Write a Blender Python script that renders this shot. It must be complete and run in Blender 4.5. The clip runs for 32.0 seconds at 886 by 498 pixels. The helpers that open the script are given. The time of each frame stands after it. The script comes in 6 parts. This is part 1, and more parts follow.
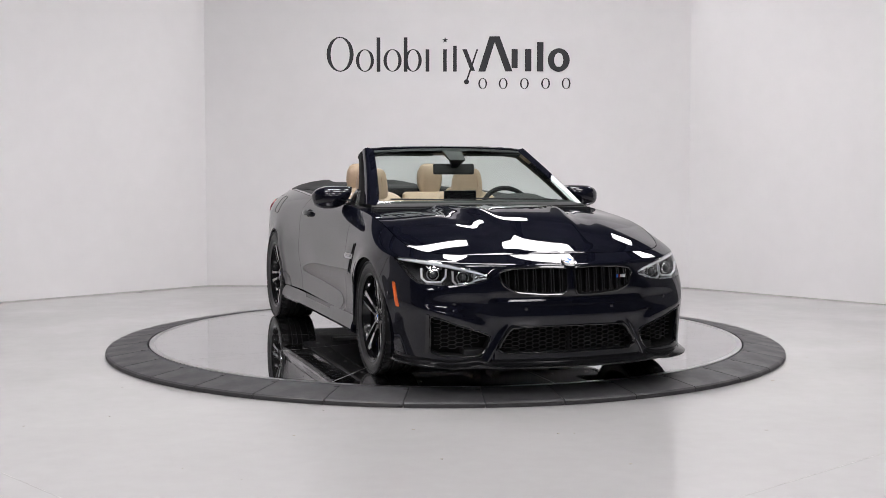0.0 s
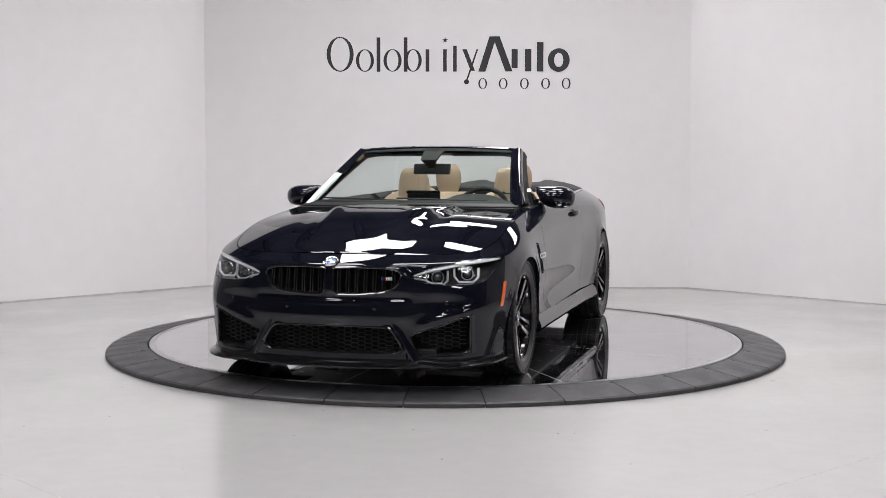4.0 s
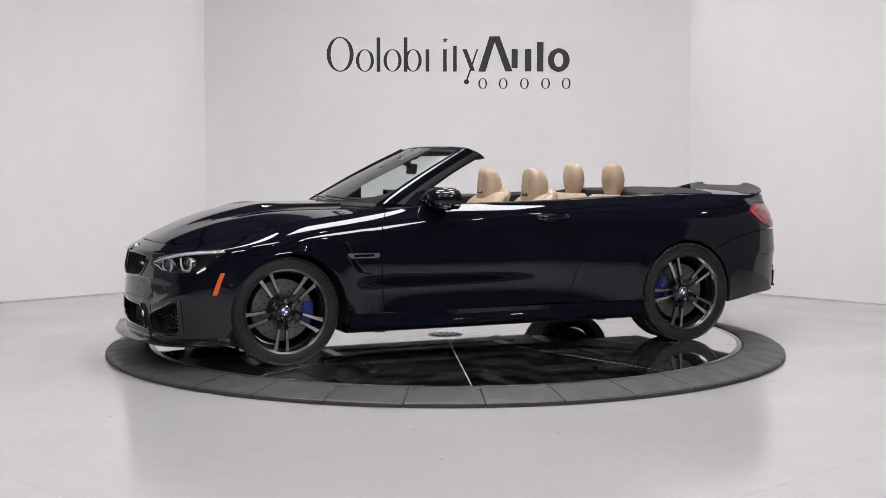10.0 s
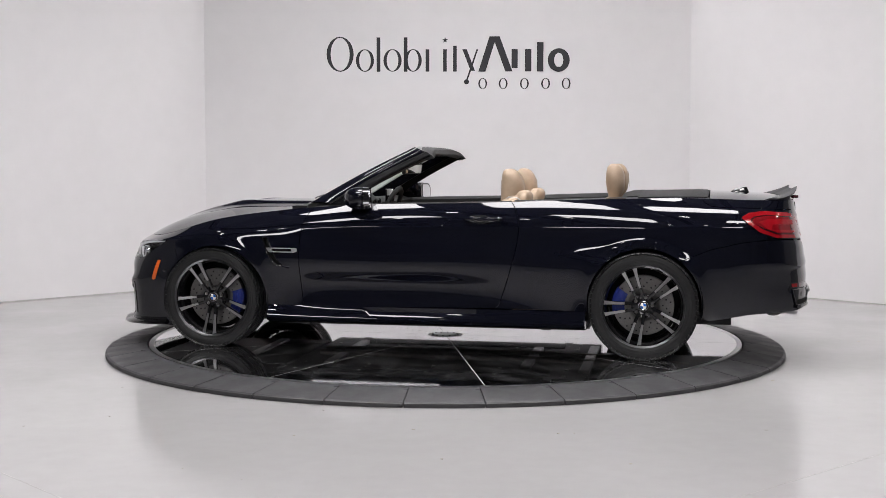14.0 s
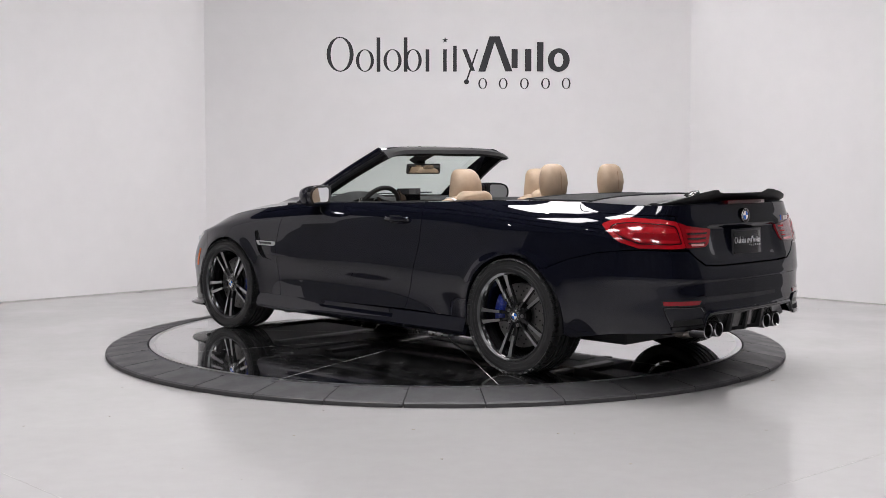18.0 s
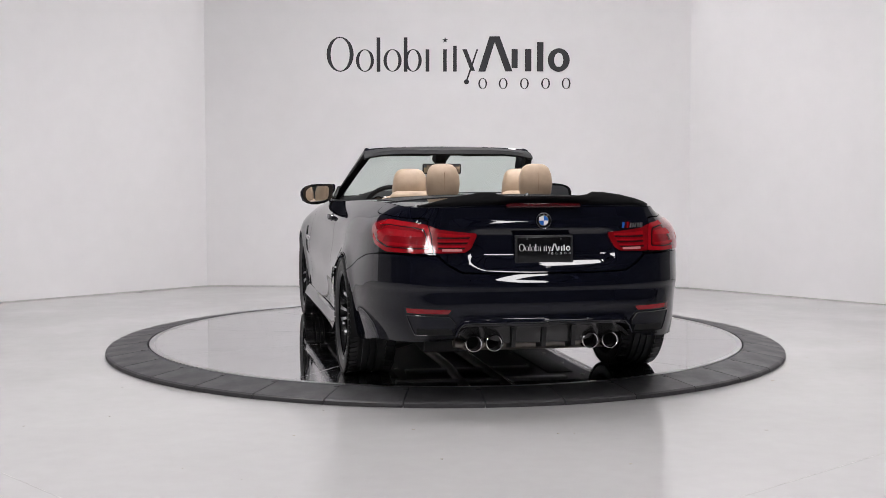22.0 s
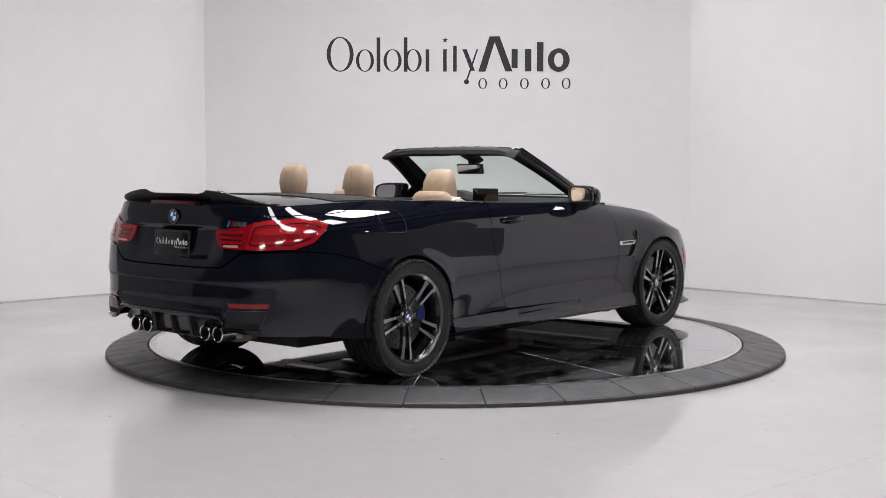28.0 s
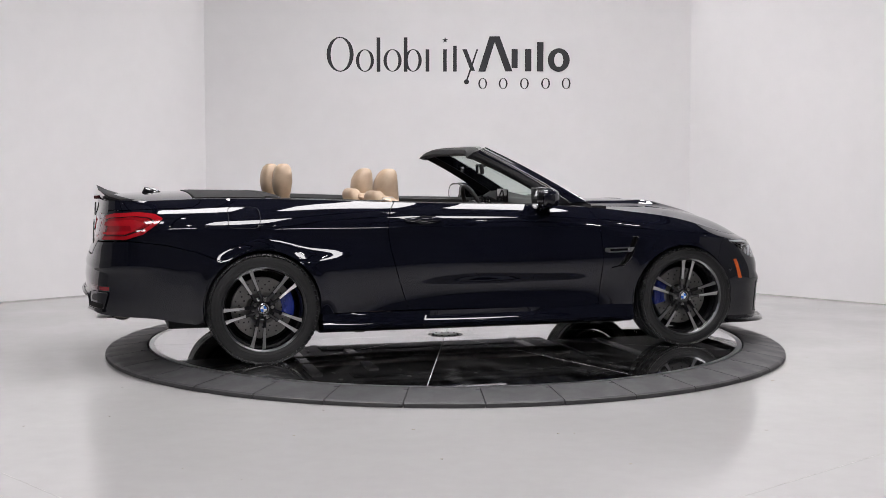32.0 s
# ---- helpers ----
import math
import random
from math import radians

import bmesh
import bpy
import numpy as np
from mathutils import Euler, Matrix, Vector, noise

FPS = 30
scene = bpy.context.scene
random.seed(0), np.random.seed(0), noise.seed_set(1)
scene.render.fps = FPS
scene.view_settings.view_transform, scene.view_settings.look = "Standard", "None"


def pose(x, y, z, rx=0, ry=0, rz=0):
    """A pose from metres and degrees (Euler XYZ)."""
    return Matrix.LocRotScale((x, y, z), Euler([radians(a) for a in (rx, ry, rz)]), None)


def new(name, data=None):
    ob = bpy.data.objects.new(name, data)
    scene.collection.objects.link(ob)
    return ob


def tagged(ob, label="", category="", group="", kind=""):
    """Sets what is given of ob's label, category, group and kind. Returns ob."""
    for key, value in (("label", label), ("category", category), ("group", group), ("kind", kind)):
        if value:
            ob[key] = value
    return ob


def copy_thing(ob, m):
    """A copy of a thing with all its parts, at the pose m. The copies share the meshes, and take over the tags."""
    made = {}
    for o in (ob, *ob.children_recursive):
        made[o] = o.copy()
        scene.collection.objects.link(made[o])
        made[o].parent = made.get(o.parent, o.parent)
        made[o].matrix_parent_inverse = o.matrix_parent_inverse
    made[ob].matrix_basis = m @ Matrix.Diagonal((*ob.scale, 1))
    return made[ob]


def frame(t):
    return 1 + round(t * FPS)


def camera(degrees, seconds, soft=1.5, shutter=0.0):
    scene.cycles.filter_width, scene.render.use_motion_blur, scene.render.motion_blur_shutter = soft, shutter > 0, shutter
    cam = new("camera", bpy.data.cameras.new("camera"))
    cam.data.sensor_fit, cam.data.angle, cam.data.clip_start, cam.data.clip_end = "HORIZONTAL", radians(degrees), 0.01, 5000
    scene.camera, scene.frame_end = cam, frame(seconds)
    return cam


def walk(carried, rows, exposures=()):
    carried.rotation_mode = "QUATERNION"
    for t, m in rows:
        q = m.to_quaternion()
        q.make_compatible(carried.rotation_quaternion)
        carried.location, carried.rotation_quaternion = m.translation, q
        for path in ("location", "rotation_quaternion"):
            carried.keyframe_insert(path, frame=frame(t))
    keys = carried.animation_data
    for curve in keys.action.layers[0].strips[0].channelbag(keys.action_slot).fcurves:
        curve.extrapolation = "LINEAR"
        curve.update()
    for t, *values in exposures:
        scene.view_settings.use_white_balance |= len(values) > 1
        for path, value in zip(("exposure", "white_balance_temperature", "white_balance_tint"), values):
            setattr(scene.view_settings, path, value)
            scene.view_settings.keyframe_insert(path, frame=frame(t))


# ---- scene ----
from mathutils.geometry import delaunay_2d_cdt

# ------------------------------------------------------------------ camera
TABLE = 0.06                       # height of the turntable's top above the floor
cam = camera(39.86, 32.0, 0.65)
stand = pose(-0.017, -8.602, 1.2127 + TABLE, 90 - 4.022, 0, 0) @ pose(0, 0, 0, 0, 0, 0.033)
walk(cam, [(0, stand), (32, stand)])

# ------------------------------------------------------------------ world
world = bpy.data.worlds.new("hall")
scene.world = world
world.use_nodes = True
world.node_tree.nodes["Background"].inputs[0].default_value = (0.55, 0.58, 0.65, 1)
world.node_tree.nodes["Background"].inputs[1].default_value = 0.02
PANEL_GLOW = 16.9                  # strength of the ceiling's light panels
scene.view_settings.exposure = 0.0


# ------------------------------------------------------------------ materials
def material(name, colour, rough=0.5, metal=0.0, coat=0.0, coat_rough=0.03, grain=0.0, grain_scale=40.0, bump=0.0,
             bump_scale=120.0, rough_var=0.0, emit=None, emit_strength=0.0, transmission=0.0, ior=1.45, spec=0.5, stain=0.0, stain_scale=2.0):
    m = bpy.data.materials.new(name)
    m.use_nodes = True
    nt = m.node_tree
    b = nt.nodes["Principled BSDF"]
    b.inputs["Base Color"].default_value = (*colour, 1)
    b.inputs["Roughness"].default_value = rough
    b.inputs["Metallic"].default_value = metal
    b.inputs["Coat Weight"].default_value = coat
    b.inputs["Coat Roughness"].default_value = coat_rough
    b.inputs["IOR"].default_value = ior
    b.inputs["Specular IOR Level"].default_value = spec
    b.inputs["Transmission Weight"].default_value = transmission
    if emit:
        b.inputs["Emission Color"].default_value = (*emit, 1)
        b.inputs["Emission Strength"].default_value = emit_strength
    co = nt.nodes.new("ShaderNodeTexCoord")

    def fine(scale, detail=4):
        n = nt.nodes.new("ShaderNodeTexNoise")
        n.inputs["Scale"].default_value = scale
        n.inputs["Detail"].default_value = detail
        nt.links.new(co.outputs["Object"], n.inputs["Vector"])
        return n.outputs["Fac"]

    def spread(amount_from, lo, hi):
        r = nt.nodes.new("ShaderNodeMapRange")
        r.inputs["From Min"].default_value, r.inputs["From Max"].default_value = 0.3, 0.7
        r.inputs["To Min"].default_value, r.inputs["To Max"].default_value = lo, hi
        nt.links.new(amount_from, r.inputs["Value"])
        return r.outputs["Result"]
    if grain or stain:
        f1 = spread(fine(grain_scale), 1 - grain, 1 + grain)
        f2 = spread(fine(stain_scale, 6), 1 - stain, 1 + stain)
        mul = nt.nodes.new("ShaderNodeMath")
        mul.operation = "MULTIPLY"
        nt.links.new(f1, mul.inputs[0])
        nt.links.new(f2, mul.inputs[1])
        vm = nt.nodes.new("ShaderNodeVectorMath")
        vm.operation = "SCALE"
        vm.inputs[0].default_value = colour
        nt.links.new(mul.outputs[0], vm.inputs["Scale"])
        nt.links.new(vm.outputs[0], b.inputs["Base Color"])
    if rough_var:
        nt.links.new(spread(fine(stain_scale * 2, 6), max(0, rough - rough_var), rough + rough_var), b.inputs["Roughness"])
    if bump:
        bn = nt.nodes.new("ShaderNodeBump")
        bn.inputs["Strength"].default_value = bump
        bn.inputs["Distance"].default_value = 0.002
        nt.links.new(fine(bump_scale), bn.inputs["Height"])
        nt.links.new(bn.outputs[0], b.inputs["Normal"])
    return m


def paint_material():
    """Blue-black metallic lacquer: dark flake base under a clear coat."""
    m = material("car_paint", (0.0038, 0.0042, 0.0082), 0.9, 0.0, 1.0, 0.006, spec=0.0)
    m.node_tree.nodes["Principled BSDF"].inputs["Coat IOR"].default_value = 1.52
    nt = m.node_tree
    b = nt.nodes["Principled BSDF"]
    co = nt.nodes.new("ShaderNodeTexCoord")
    v = nt.nodes.new("ShaderNodeTexVoronoi")
    v.inputs["Scale"].default_value = 900
    nt.links.new(co.outputs["Object"], v.inputs["Vector"])
    ramp = nt.nodes.new("ShaderNodeMapRange")
    ramp.inputs["To Min"].default_value, ramp.inputs["To Max"].default_value = 0.7, 1.6
    nt.links.new(v.outputs["Color"], ramp.inputs["Value"])
    vm = nt.nodes.new("ShaderNodeVectorMath")
    vm.operation = "SCALE"
    vm.inputs[0].default_value = (0.0038, 0.0042, 0.0082)
    nt.links.new(ramp.outputs["Result"], vm.inputs["Scale"])
    nt.links.new(vm.outputs[0], b.inputs["Base Color"])
    return m


WALL = material("wall_paint", (0.80, 0.785, 0.79), 0.55, grain=0.012, grain_scale=6, stain=0.02, stain_scale=0.7, bump=0.12, bump_scale=60)
FLOOR = material("floor_epoxy", (0.422, 0.411, 0.414), 0.14, grain=0.02, grain_scale=9, stain=0.03, stain_scale=0.6, rough_var=0.05, bump=0.02, bump_scale=30)
DARKWALL = material("dark_hall_wall", (0.19, 0.19, 0.20), 0.8, stain=0.2, stain_scale=0.5)
# grey set by how dark the unseen wall ends read in the car's flanks
GREYWALL = material("grey_reflection_wall", (0.20, 0.197, 0.20), 0.6, grain=0.02, stain=0.05, stain_scale=0.7)
CEILING = material("dark_ceiling_paint", (0.20, 0.20, 0.205), 0.9, stain=0.2, stain_scale=0.8)
BEAM = material("ceiling_beam_paint", (0.02, 0.02, 0.022), 0.7, stain=0.1)
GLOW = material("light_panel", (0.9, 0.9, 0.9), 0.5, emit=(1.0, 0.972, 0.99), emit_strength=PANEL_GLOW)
LETTER = material("dark_vinyl_letters", (0.022, 0.022, 0.026), 0.45, grain=0.05)
RUBBER = material("ramp_rubber", (0.045, 0.044, 0.047), 0.55, grain=0.12, grain_scale=30, stain=0.16, stain_scale=3.5, rough_var=0.1, bump=0.15, bump_scale=90)
MIRROR = material("polished_steel_plate", (0.62, 0.62, 0.635), 0.035, 1.0, stain=0.05, stain_scale=3, rough_var=0.02)


def dusty(m):
    """A thin uneven film of dust and wipe marks over polished metal."""
    nt = m.node_tree
    b = nt.nodes["Principled BSDF"]
    co = nt.nodes.new("ShaderNodeTexCoord")
    mp = nt.nodes.new("ShaderNodeMapping")
    mp.inputs["Scale"].default_value = (1.0, 4.0, 1.0)
    nt.links.new(co.outputs["Object"], mp.inputs["Vector"])
    n = nt.nodes.new("ShaderNodeTexNoise")
    n.inputs["Scale"].default_value, n.inputs["Detail"].default_value, n.inputs["Roughness"].default_value = 2.2, 9, 0.68
    nt.links.new(mp.outputs[0], n.inputs["Vector"])
    r = nt.nodes.new("ShaderNodeMapRange")
    r.inputs["From Min"].default_value, r.inputs["From Max"].default_value = 0.48, 0.74
    r.inputs["To Min"].default_value, r.inputs["To Max"].default_value = 0.998, 0.93
    nt.links.new(n.outputs["Fac"], r.inputs["Value"])
    nt.links.new(r.outputs["Result"], b.inputs["Metallic"])
    return m


dusty(MIRROR)
SEAM = material("dark_joint", (0.02, 0.02, 0.02), 0.8)
JOINT = material("pale_joint_filler", (0.40, 0.39, 0.39), 0.7, grain=0.15, grain_scale=60)
FLAKE = material("floor_dirt", (0.21, 0.185, 0.16), 0.8, grain=0.3, grain_scale=3)
LINE = material("worn_floor_line", (0.30, 0.29, 0.285), 0.8, grain=0.2, grain_scale=20)
# grey of the strip that stands in for the walls' shadow gap
GAPGREY = material("floor_joint", (0.46, 0.45, 0.44), 0.9, grain=0.2, grain_scale=20)
PAINT = paint_material()
GLOSS = material("gloss_black", (0.006, 0.006, 0.007), 0.12, 0, 0.6, 0.03, grain=0.05)
SLAT = material("satin_black_slat", (0.016, 0.016, 0.017), 0.25, 0, 0.5, 0.08, grain=0.1)
FRAMEGREY = material("grey_plate_frame", (0.022, 0.022, 0.024), 0.35, grain=0.1)
MATT = material("matt_black_plastic", (0.014, 0.014, 0.015), 0.55, grain=0.1, grain_scale=200, bump=0.1, bump_scale=600)
SEAL = material("black_rubber_seal", (0.005, 0.005, 0.0055), 0.5, spec=0.12, grain=0.1, grain_scale=80)
VOID = material("dark_cavity", (0.004, 0.004, 0.004), 0.9)
CARBON = material("carbon_fibre", (0.007, 0.007, 0.008), 0.22, 0, 0.25, 0.05, grain=0.3, grain_scale=220, spec=0.35)
TYRE = material("tyre_rubber", (0.017, 0.017, 0.0175), 0.42, spec=0.38, grain=0.12, grain_scale=60, stain=0.15, stain_scale=8, bump=0.15, bump_scale=300)
RIM = material("dark_machined_alloy", (0.47, 0.465, 0.47), 0.30, 1.0, 0.3, 0.05, grain=0.08, grain_scale=150)
RIMBLACK = material("black_alloy", (0.007, 0.007, 0.008), 0.18, 0.0, 0.55, 0.05, grain=0.1, spec=0.4)
RIMLIP = material("satin_rim_lip", (0.12, 0.12, 0.123), 0.34, 1.0, grain=0.08)
STEEL = material("brake_steel", (0.22, 0.215, 0.21), 0.38, 1.0, grain=0.1, grain_scale=90)
CHROME = material("chrome", (0.72, 0.72, 0.73), 0.08, 1.0, grain=0.02)
BLUE = material("blue_caliper_paint", (0.008, 0.024, 0.22), 0.3, 0, 0.7, grain=0.08)
LEATHER = material("tan_leather", (0.41, 0.305, 0.215), 0.48, grain=0.06, grain_scale=25, stain=0.05, stain_scale=5, bump=0.25, bump_scale=420)
CLOTH = material("black_soft_top_cloth", (0.013, 0.013, 0.014), 0.85, grain=0.2, grain_scale=300, bump=0.3, bump_scale=700)
CABIN = material("black_cabin_trim", (0.012, 0.012, 0.013), 0.6, spec=0.3, grain=0.12, grain_scale=100, bump=0.2, bump_scale=500)
RED = material("red_lamp_plastic", (0.20, 0.0035, 0.007), 0.12, 0, 1.0, 0.02, grain=0.05)
DEEPRED = material("dark_red_lamp_plastic", (0.055, 0.002, 0.004), 0.15, 0, 1.0, 0.02, grain=0.05)
LITRED = material("bright_red_lamp_guide", (0.31, 0.005, 0.010), 0.15, 0, 1.0, 0.02, grain=0.05)
PALE = material("pale_lamp_lens", (0.55, 0.24, 0.24), 0.2, 0, 0.8, grain=0.05)
SPOT = material("spot_lamp_glow", (0.9, 0.9, 0.9), 0.5, emit=(1.0, 0.97, 0.95), emit_strength=70)
AMBER = material("amber_reflector", (0.75, 0.13, 0.02), 0.2, 0, 0.8, 0.03, grain=0.1, grain_scale=150)
LAMPWHITE = material("lamp_light_guide", (0.75, 0.77, 0.80), 0.2, 0, 0.6, 0.03, grain=0.03)
STITCH = material("tan_stitching", (0.30, 0.19, 0.115), 0.6, grain=0.1)
LAMPGREY = material("lamp_inner_grey", (0.55, 0.55, 0.56), 0.22, 0.85, 0.3, grain=0.1)
LAMPDARK = material("lamp_housing_dark_grey", (0.11, 0.11, 0.114), 0.25, 0.6, 0.4, grain=0.15, grain_scale=60)
LAMPGUIDE = material("lamp_guide_grey", (0.42, 0.43, 0.45), 0.2, 0, 0.6, 0.03, grain=0.05)
LENS = material("projector_glass", (0.05, 0.052, 0.056), 0.04, 0.3, 1.0, 0.01, grain=0.05)
WHITE = material("white_enamel", (0.75, 0.75, 0.76), 0.25, 0, 0.6, grain=0.02)
EMBLUE = material("blue_enamel", (0.02, 0.13, 0.50), 0.25, 0, 0.6, grain=0.02)
SCREEN = material("screen_glass", (0.004, 0.004, 0.005), 0.06, 0, 0.5, grain=0.05)
SILVER = material("brushed_silver", (0.55, 0.55, 0.56), 0.28, 1.0, grain=0.06, grain_scale=80)
MIRRORGLASS = material("mirror_glass", (0.80, 0.81, 0.82), 0.02, 1.0)
DIMGLASS = material("dimming_mirror_glass", (0.42, 0.42, 0.40), 0.02, 1.0)
EXHAUST = material("exhaust_steel", (0.24, 0.22, 0.20), 0.42, 1.0, grain=0.15, grain_scale=20)


def glass_material(name, tint, clear, rough=0.0):
    """Thin clear pane: mostly transparent, with a real surface reflection."""
    m = bpy.data.materials.new(name)
    m.use_nodes = True
    nt = m.node_tree
    nt.nodes.remove(nt.nodes["Principled BSDF"])
    out = nt.nodes["Material Output"]
    tr = nt.nodes.new("ShaderNodeBsdfTransparent")
    tr.inputs[0].default_value = (*tint, 1)
    gl = nt.nodes.new("ShaderNodeBsdfGlossy")
    gl.inputs["Roughness"].default_value = rough
    lw = nt.nodes.new("ShaderNodeLayerWeight")
    lw.inputs[0].default_value = 0.5
    pw = nt.nodes.new("ShaderNodeMath")
    pw.operation = "POWER"
    pw.inputs[1].default_value = 5.0
    nt.links.new(lw.outputs["Facing"], pw.inputs[0])
    fr = nt.nodes.new("ShaderNodeMath")
    fr.operation = "MULTIPLY_ADD"
    fr.inputs[1].default_value, fr.inputs[2].default_value = 0.95, 0.05
    nt.links.new(pw.outputs[0], fr.inputs[0])
    mx = nt.nodes.new("ShaderNodeMixShader")
    nt.links.new(fr.outputs[0], mx.inputs[0])
    nt.links.new(tr.outputs[0], mx.inputs[1])
    nt.links.new(gl.outputs[0], mx.inputs[2])
    nt.links.new(mx.outputs[0], out.inputs[0])
    return m


GLASS = glass_material("windscreen_glass", (0.82, 0.905, 0.865), 0.9)
COVER = glass_material("lamp_cover", (0.93, 0.94, 0.95), 0.95)


# ------------------------------------------------------------------ mesh helpers
def part(name, bm, mat, parent, label="", smooth=True, angle=35):
    """Link a bmesh (or mesh) as one mesh object under a thing or a part."""
    if isinstance(bm, bmesh.types.BMesh):
        bmesh.ops.recalc_face_normals(bm, faces=bm.faces)
        me = bpy.data.meshes.new(name)
        bm.to_mesh(me)
        bm.free()
        if smooth:
            me.shade_smooth()
            me.set_sharp_from_angle(angle=radians(angle))
    else:
        me = bm
    if not me.materials:
        me.materials.append(mat)
    ob = new(name, me)
    if parent:
        ob.parent = parent
    if label:
        ob["label"] = label
    return ob


def box(bm, x0, x1, y0, y1, z0, z1, bevel=0.0, m=None, seg=2):
    r = bmesh.ops.create_cube(bm, size=1)
    vs = r["verts"]
    for v in vs:
        v.co = Vector((x0 + (v.co.x + .5) * (x1 - x0), y0 + (v.co.y + .5) * (y1 - y0), z0 + (v.co.z + .5) * (z1 - z0)))
    if bevel:
        es = list({e for v in vs for e in v.link_edges})
        r2 = bmesh.ops.bevel(bm, geom=es, offset=bevel, segments=seg, affect="EDGES", profile=0.6)
        vs = list({v for f in r2["faces"] for v in f.verts} | {v for v in vs if v.is_valid})
    if m is not None:
        bmesh.ops.transform(bm, matrix=m, verts=vs)
    return vs


def lathe(bm, profile, n=48, axis="y", centre=(0, 0, 0), a0=0.0, a1=360.0):
    """Turn a profile of (radius, along) about an axis."""
    full = abs(a1 - a0) >= 360
    rings = []
    cnt = n if full else n + 1
    for i in range(cnt):
        a = radians(a0 + (a1 - a0) * i / n)
        c, s = math.cos(a), math.sin(a)
        ring = []
        for r, h in profile:
            p = (r * c, h, r * s) if axis == "y" else ((r * c, r * s, h) if axis == "z" else (h, r * c, r * s))
            ring.append(bm.verts.new((p[0] + centre[0], p[1] + centre[1], p[2] + centre[2])))
        rings.append(ring)
    for i in range(cnt if full else cnt - 1):
        a, b = rings[i], rings[(i + 1) % cnt]
        for k in range(len(profile) - 1):
            try:
                bm.faces.new((a[k], b[k], b[k + 1], a[k + 1]))
            except ValueError:
                pass
    return rings


def tube(bm, pts, r, n=8, closed=False, flat=1.0, up=(0, 0, 1)):
    """A rod along pts; r a number or one a point; flat squashes it."""
    pts = [Vector(p) for p in pts]
    rings = []
    for i, p in enumerate(pts):
        if closed:
            d = pts[(i + 1) % len(pts)] - pts[i - 1]
        else:
            d = pts[min(i + 1, len(pts) - 1)] - pts[max(i - 1, 0)]
        d.normalize()
        s = d.cross(Vector(up))
        if s.length < 1e-4:
            s = d.cross(Vector((1, 0, 0)))
        s.normalize()
        w = s.cross(d)
        rr = r[i] if isinstance(r, (list, tuple)) else r
        rings.append([bm.verts.new(p + s * rr * math.cos(2 * math.pi * k / n) + w * rr * flat * math.sin(2 * math.pi * k / n)) for k in range(n)])
    m = len(pts)
    for i in range(m if closed else m - 1):
        a, b = rings[i], rings[(i + 1) % m]
        for k in range(n):
            bm.faces.new((a[k], a[(k + 1) % n], b[(k + 1) % n], b[k]))
    if not closed:
        bm.faces.new(rings[0][::-1])
        bm.faces.new(rings[-1])


def prism(bm, poly, to3, depth):
    """A slab from a flat outline; to3(a, b, d) places it."""
    front = [bm.verts.new(to3(a, b, 0)) for a, b in poly]
    back = [bm.verts.new(to3(a, b, depth)) for a, b in poly]
    bm.faces.new(front)
    bm.faces.new(back[::-1])
    for i in range(len(poly)):
        j = (i + 1) % len(poly)
        bm.faces.new((front[i], back[i], back[j], front[j]))


def loft(bm, sections, closed=True, caps=True):
    rings = [[bm.verts.new(p) for p in s] for s in sections]
    n = len(rings[0])
    for a, b in zip(rings, rings[1:]):
        for k in range(n if closed else n - 1):
            bm.faces.new((a[k], a[(k + 1) % n], b[(k + 1) % n], b[k]))
    if caps and closed:
        bm.faces.new(rings[0][::-1])
        bm.faces.new(rings[-1])
    return rings


# ------------------------------------------------------------------ room
def slab(name, corners, z0, z1, mat, label, category):
    """An upright wall panel from its two ends, 0.15 m thick, outward of the room."""
    (ax, ay), (bx, by) = corners
    d = Vector((bx - ax, by - ay, 0)).normalized()
    n = Vector((-d.y, d.x, 0))
    bm = bmesh.new()
    q = [Vector((ax, ay, 0)), Vector((bx, by, 0)), Vector((bx, by, 0)) + n * 0.15, Vector((ax, ay, 0)) + n * 0.15]
    lo = [bm.verts.new(p + Vector((0, 0, z0))) for p in q]
    hi = [bm.verts.new(p + Vector((0, 0, z1))) for p in q]
    bm.faces.new(lo[::-1]), bm.faces.new(hi)
    for i in range(4):
        j = (i + 1) % 4
        bm.faces.new((lo[i], lo[j], hi[j], hi[i]))
    return tagged(part(name, bm, mat, None, smooth=False), label, category, kind="structure")


WALL_H = 3.1
LEFT, RIGHT = (-2.457, 3.985), (2.477, 3.80)
LEFT2, RIGHT2 = (-5.25, 1.30), (5.15, 1.13)
LEFT3, RIGHT3 = (-5.25, 0.2), (5.15, 0.2)


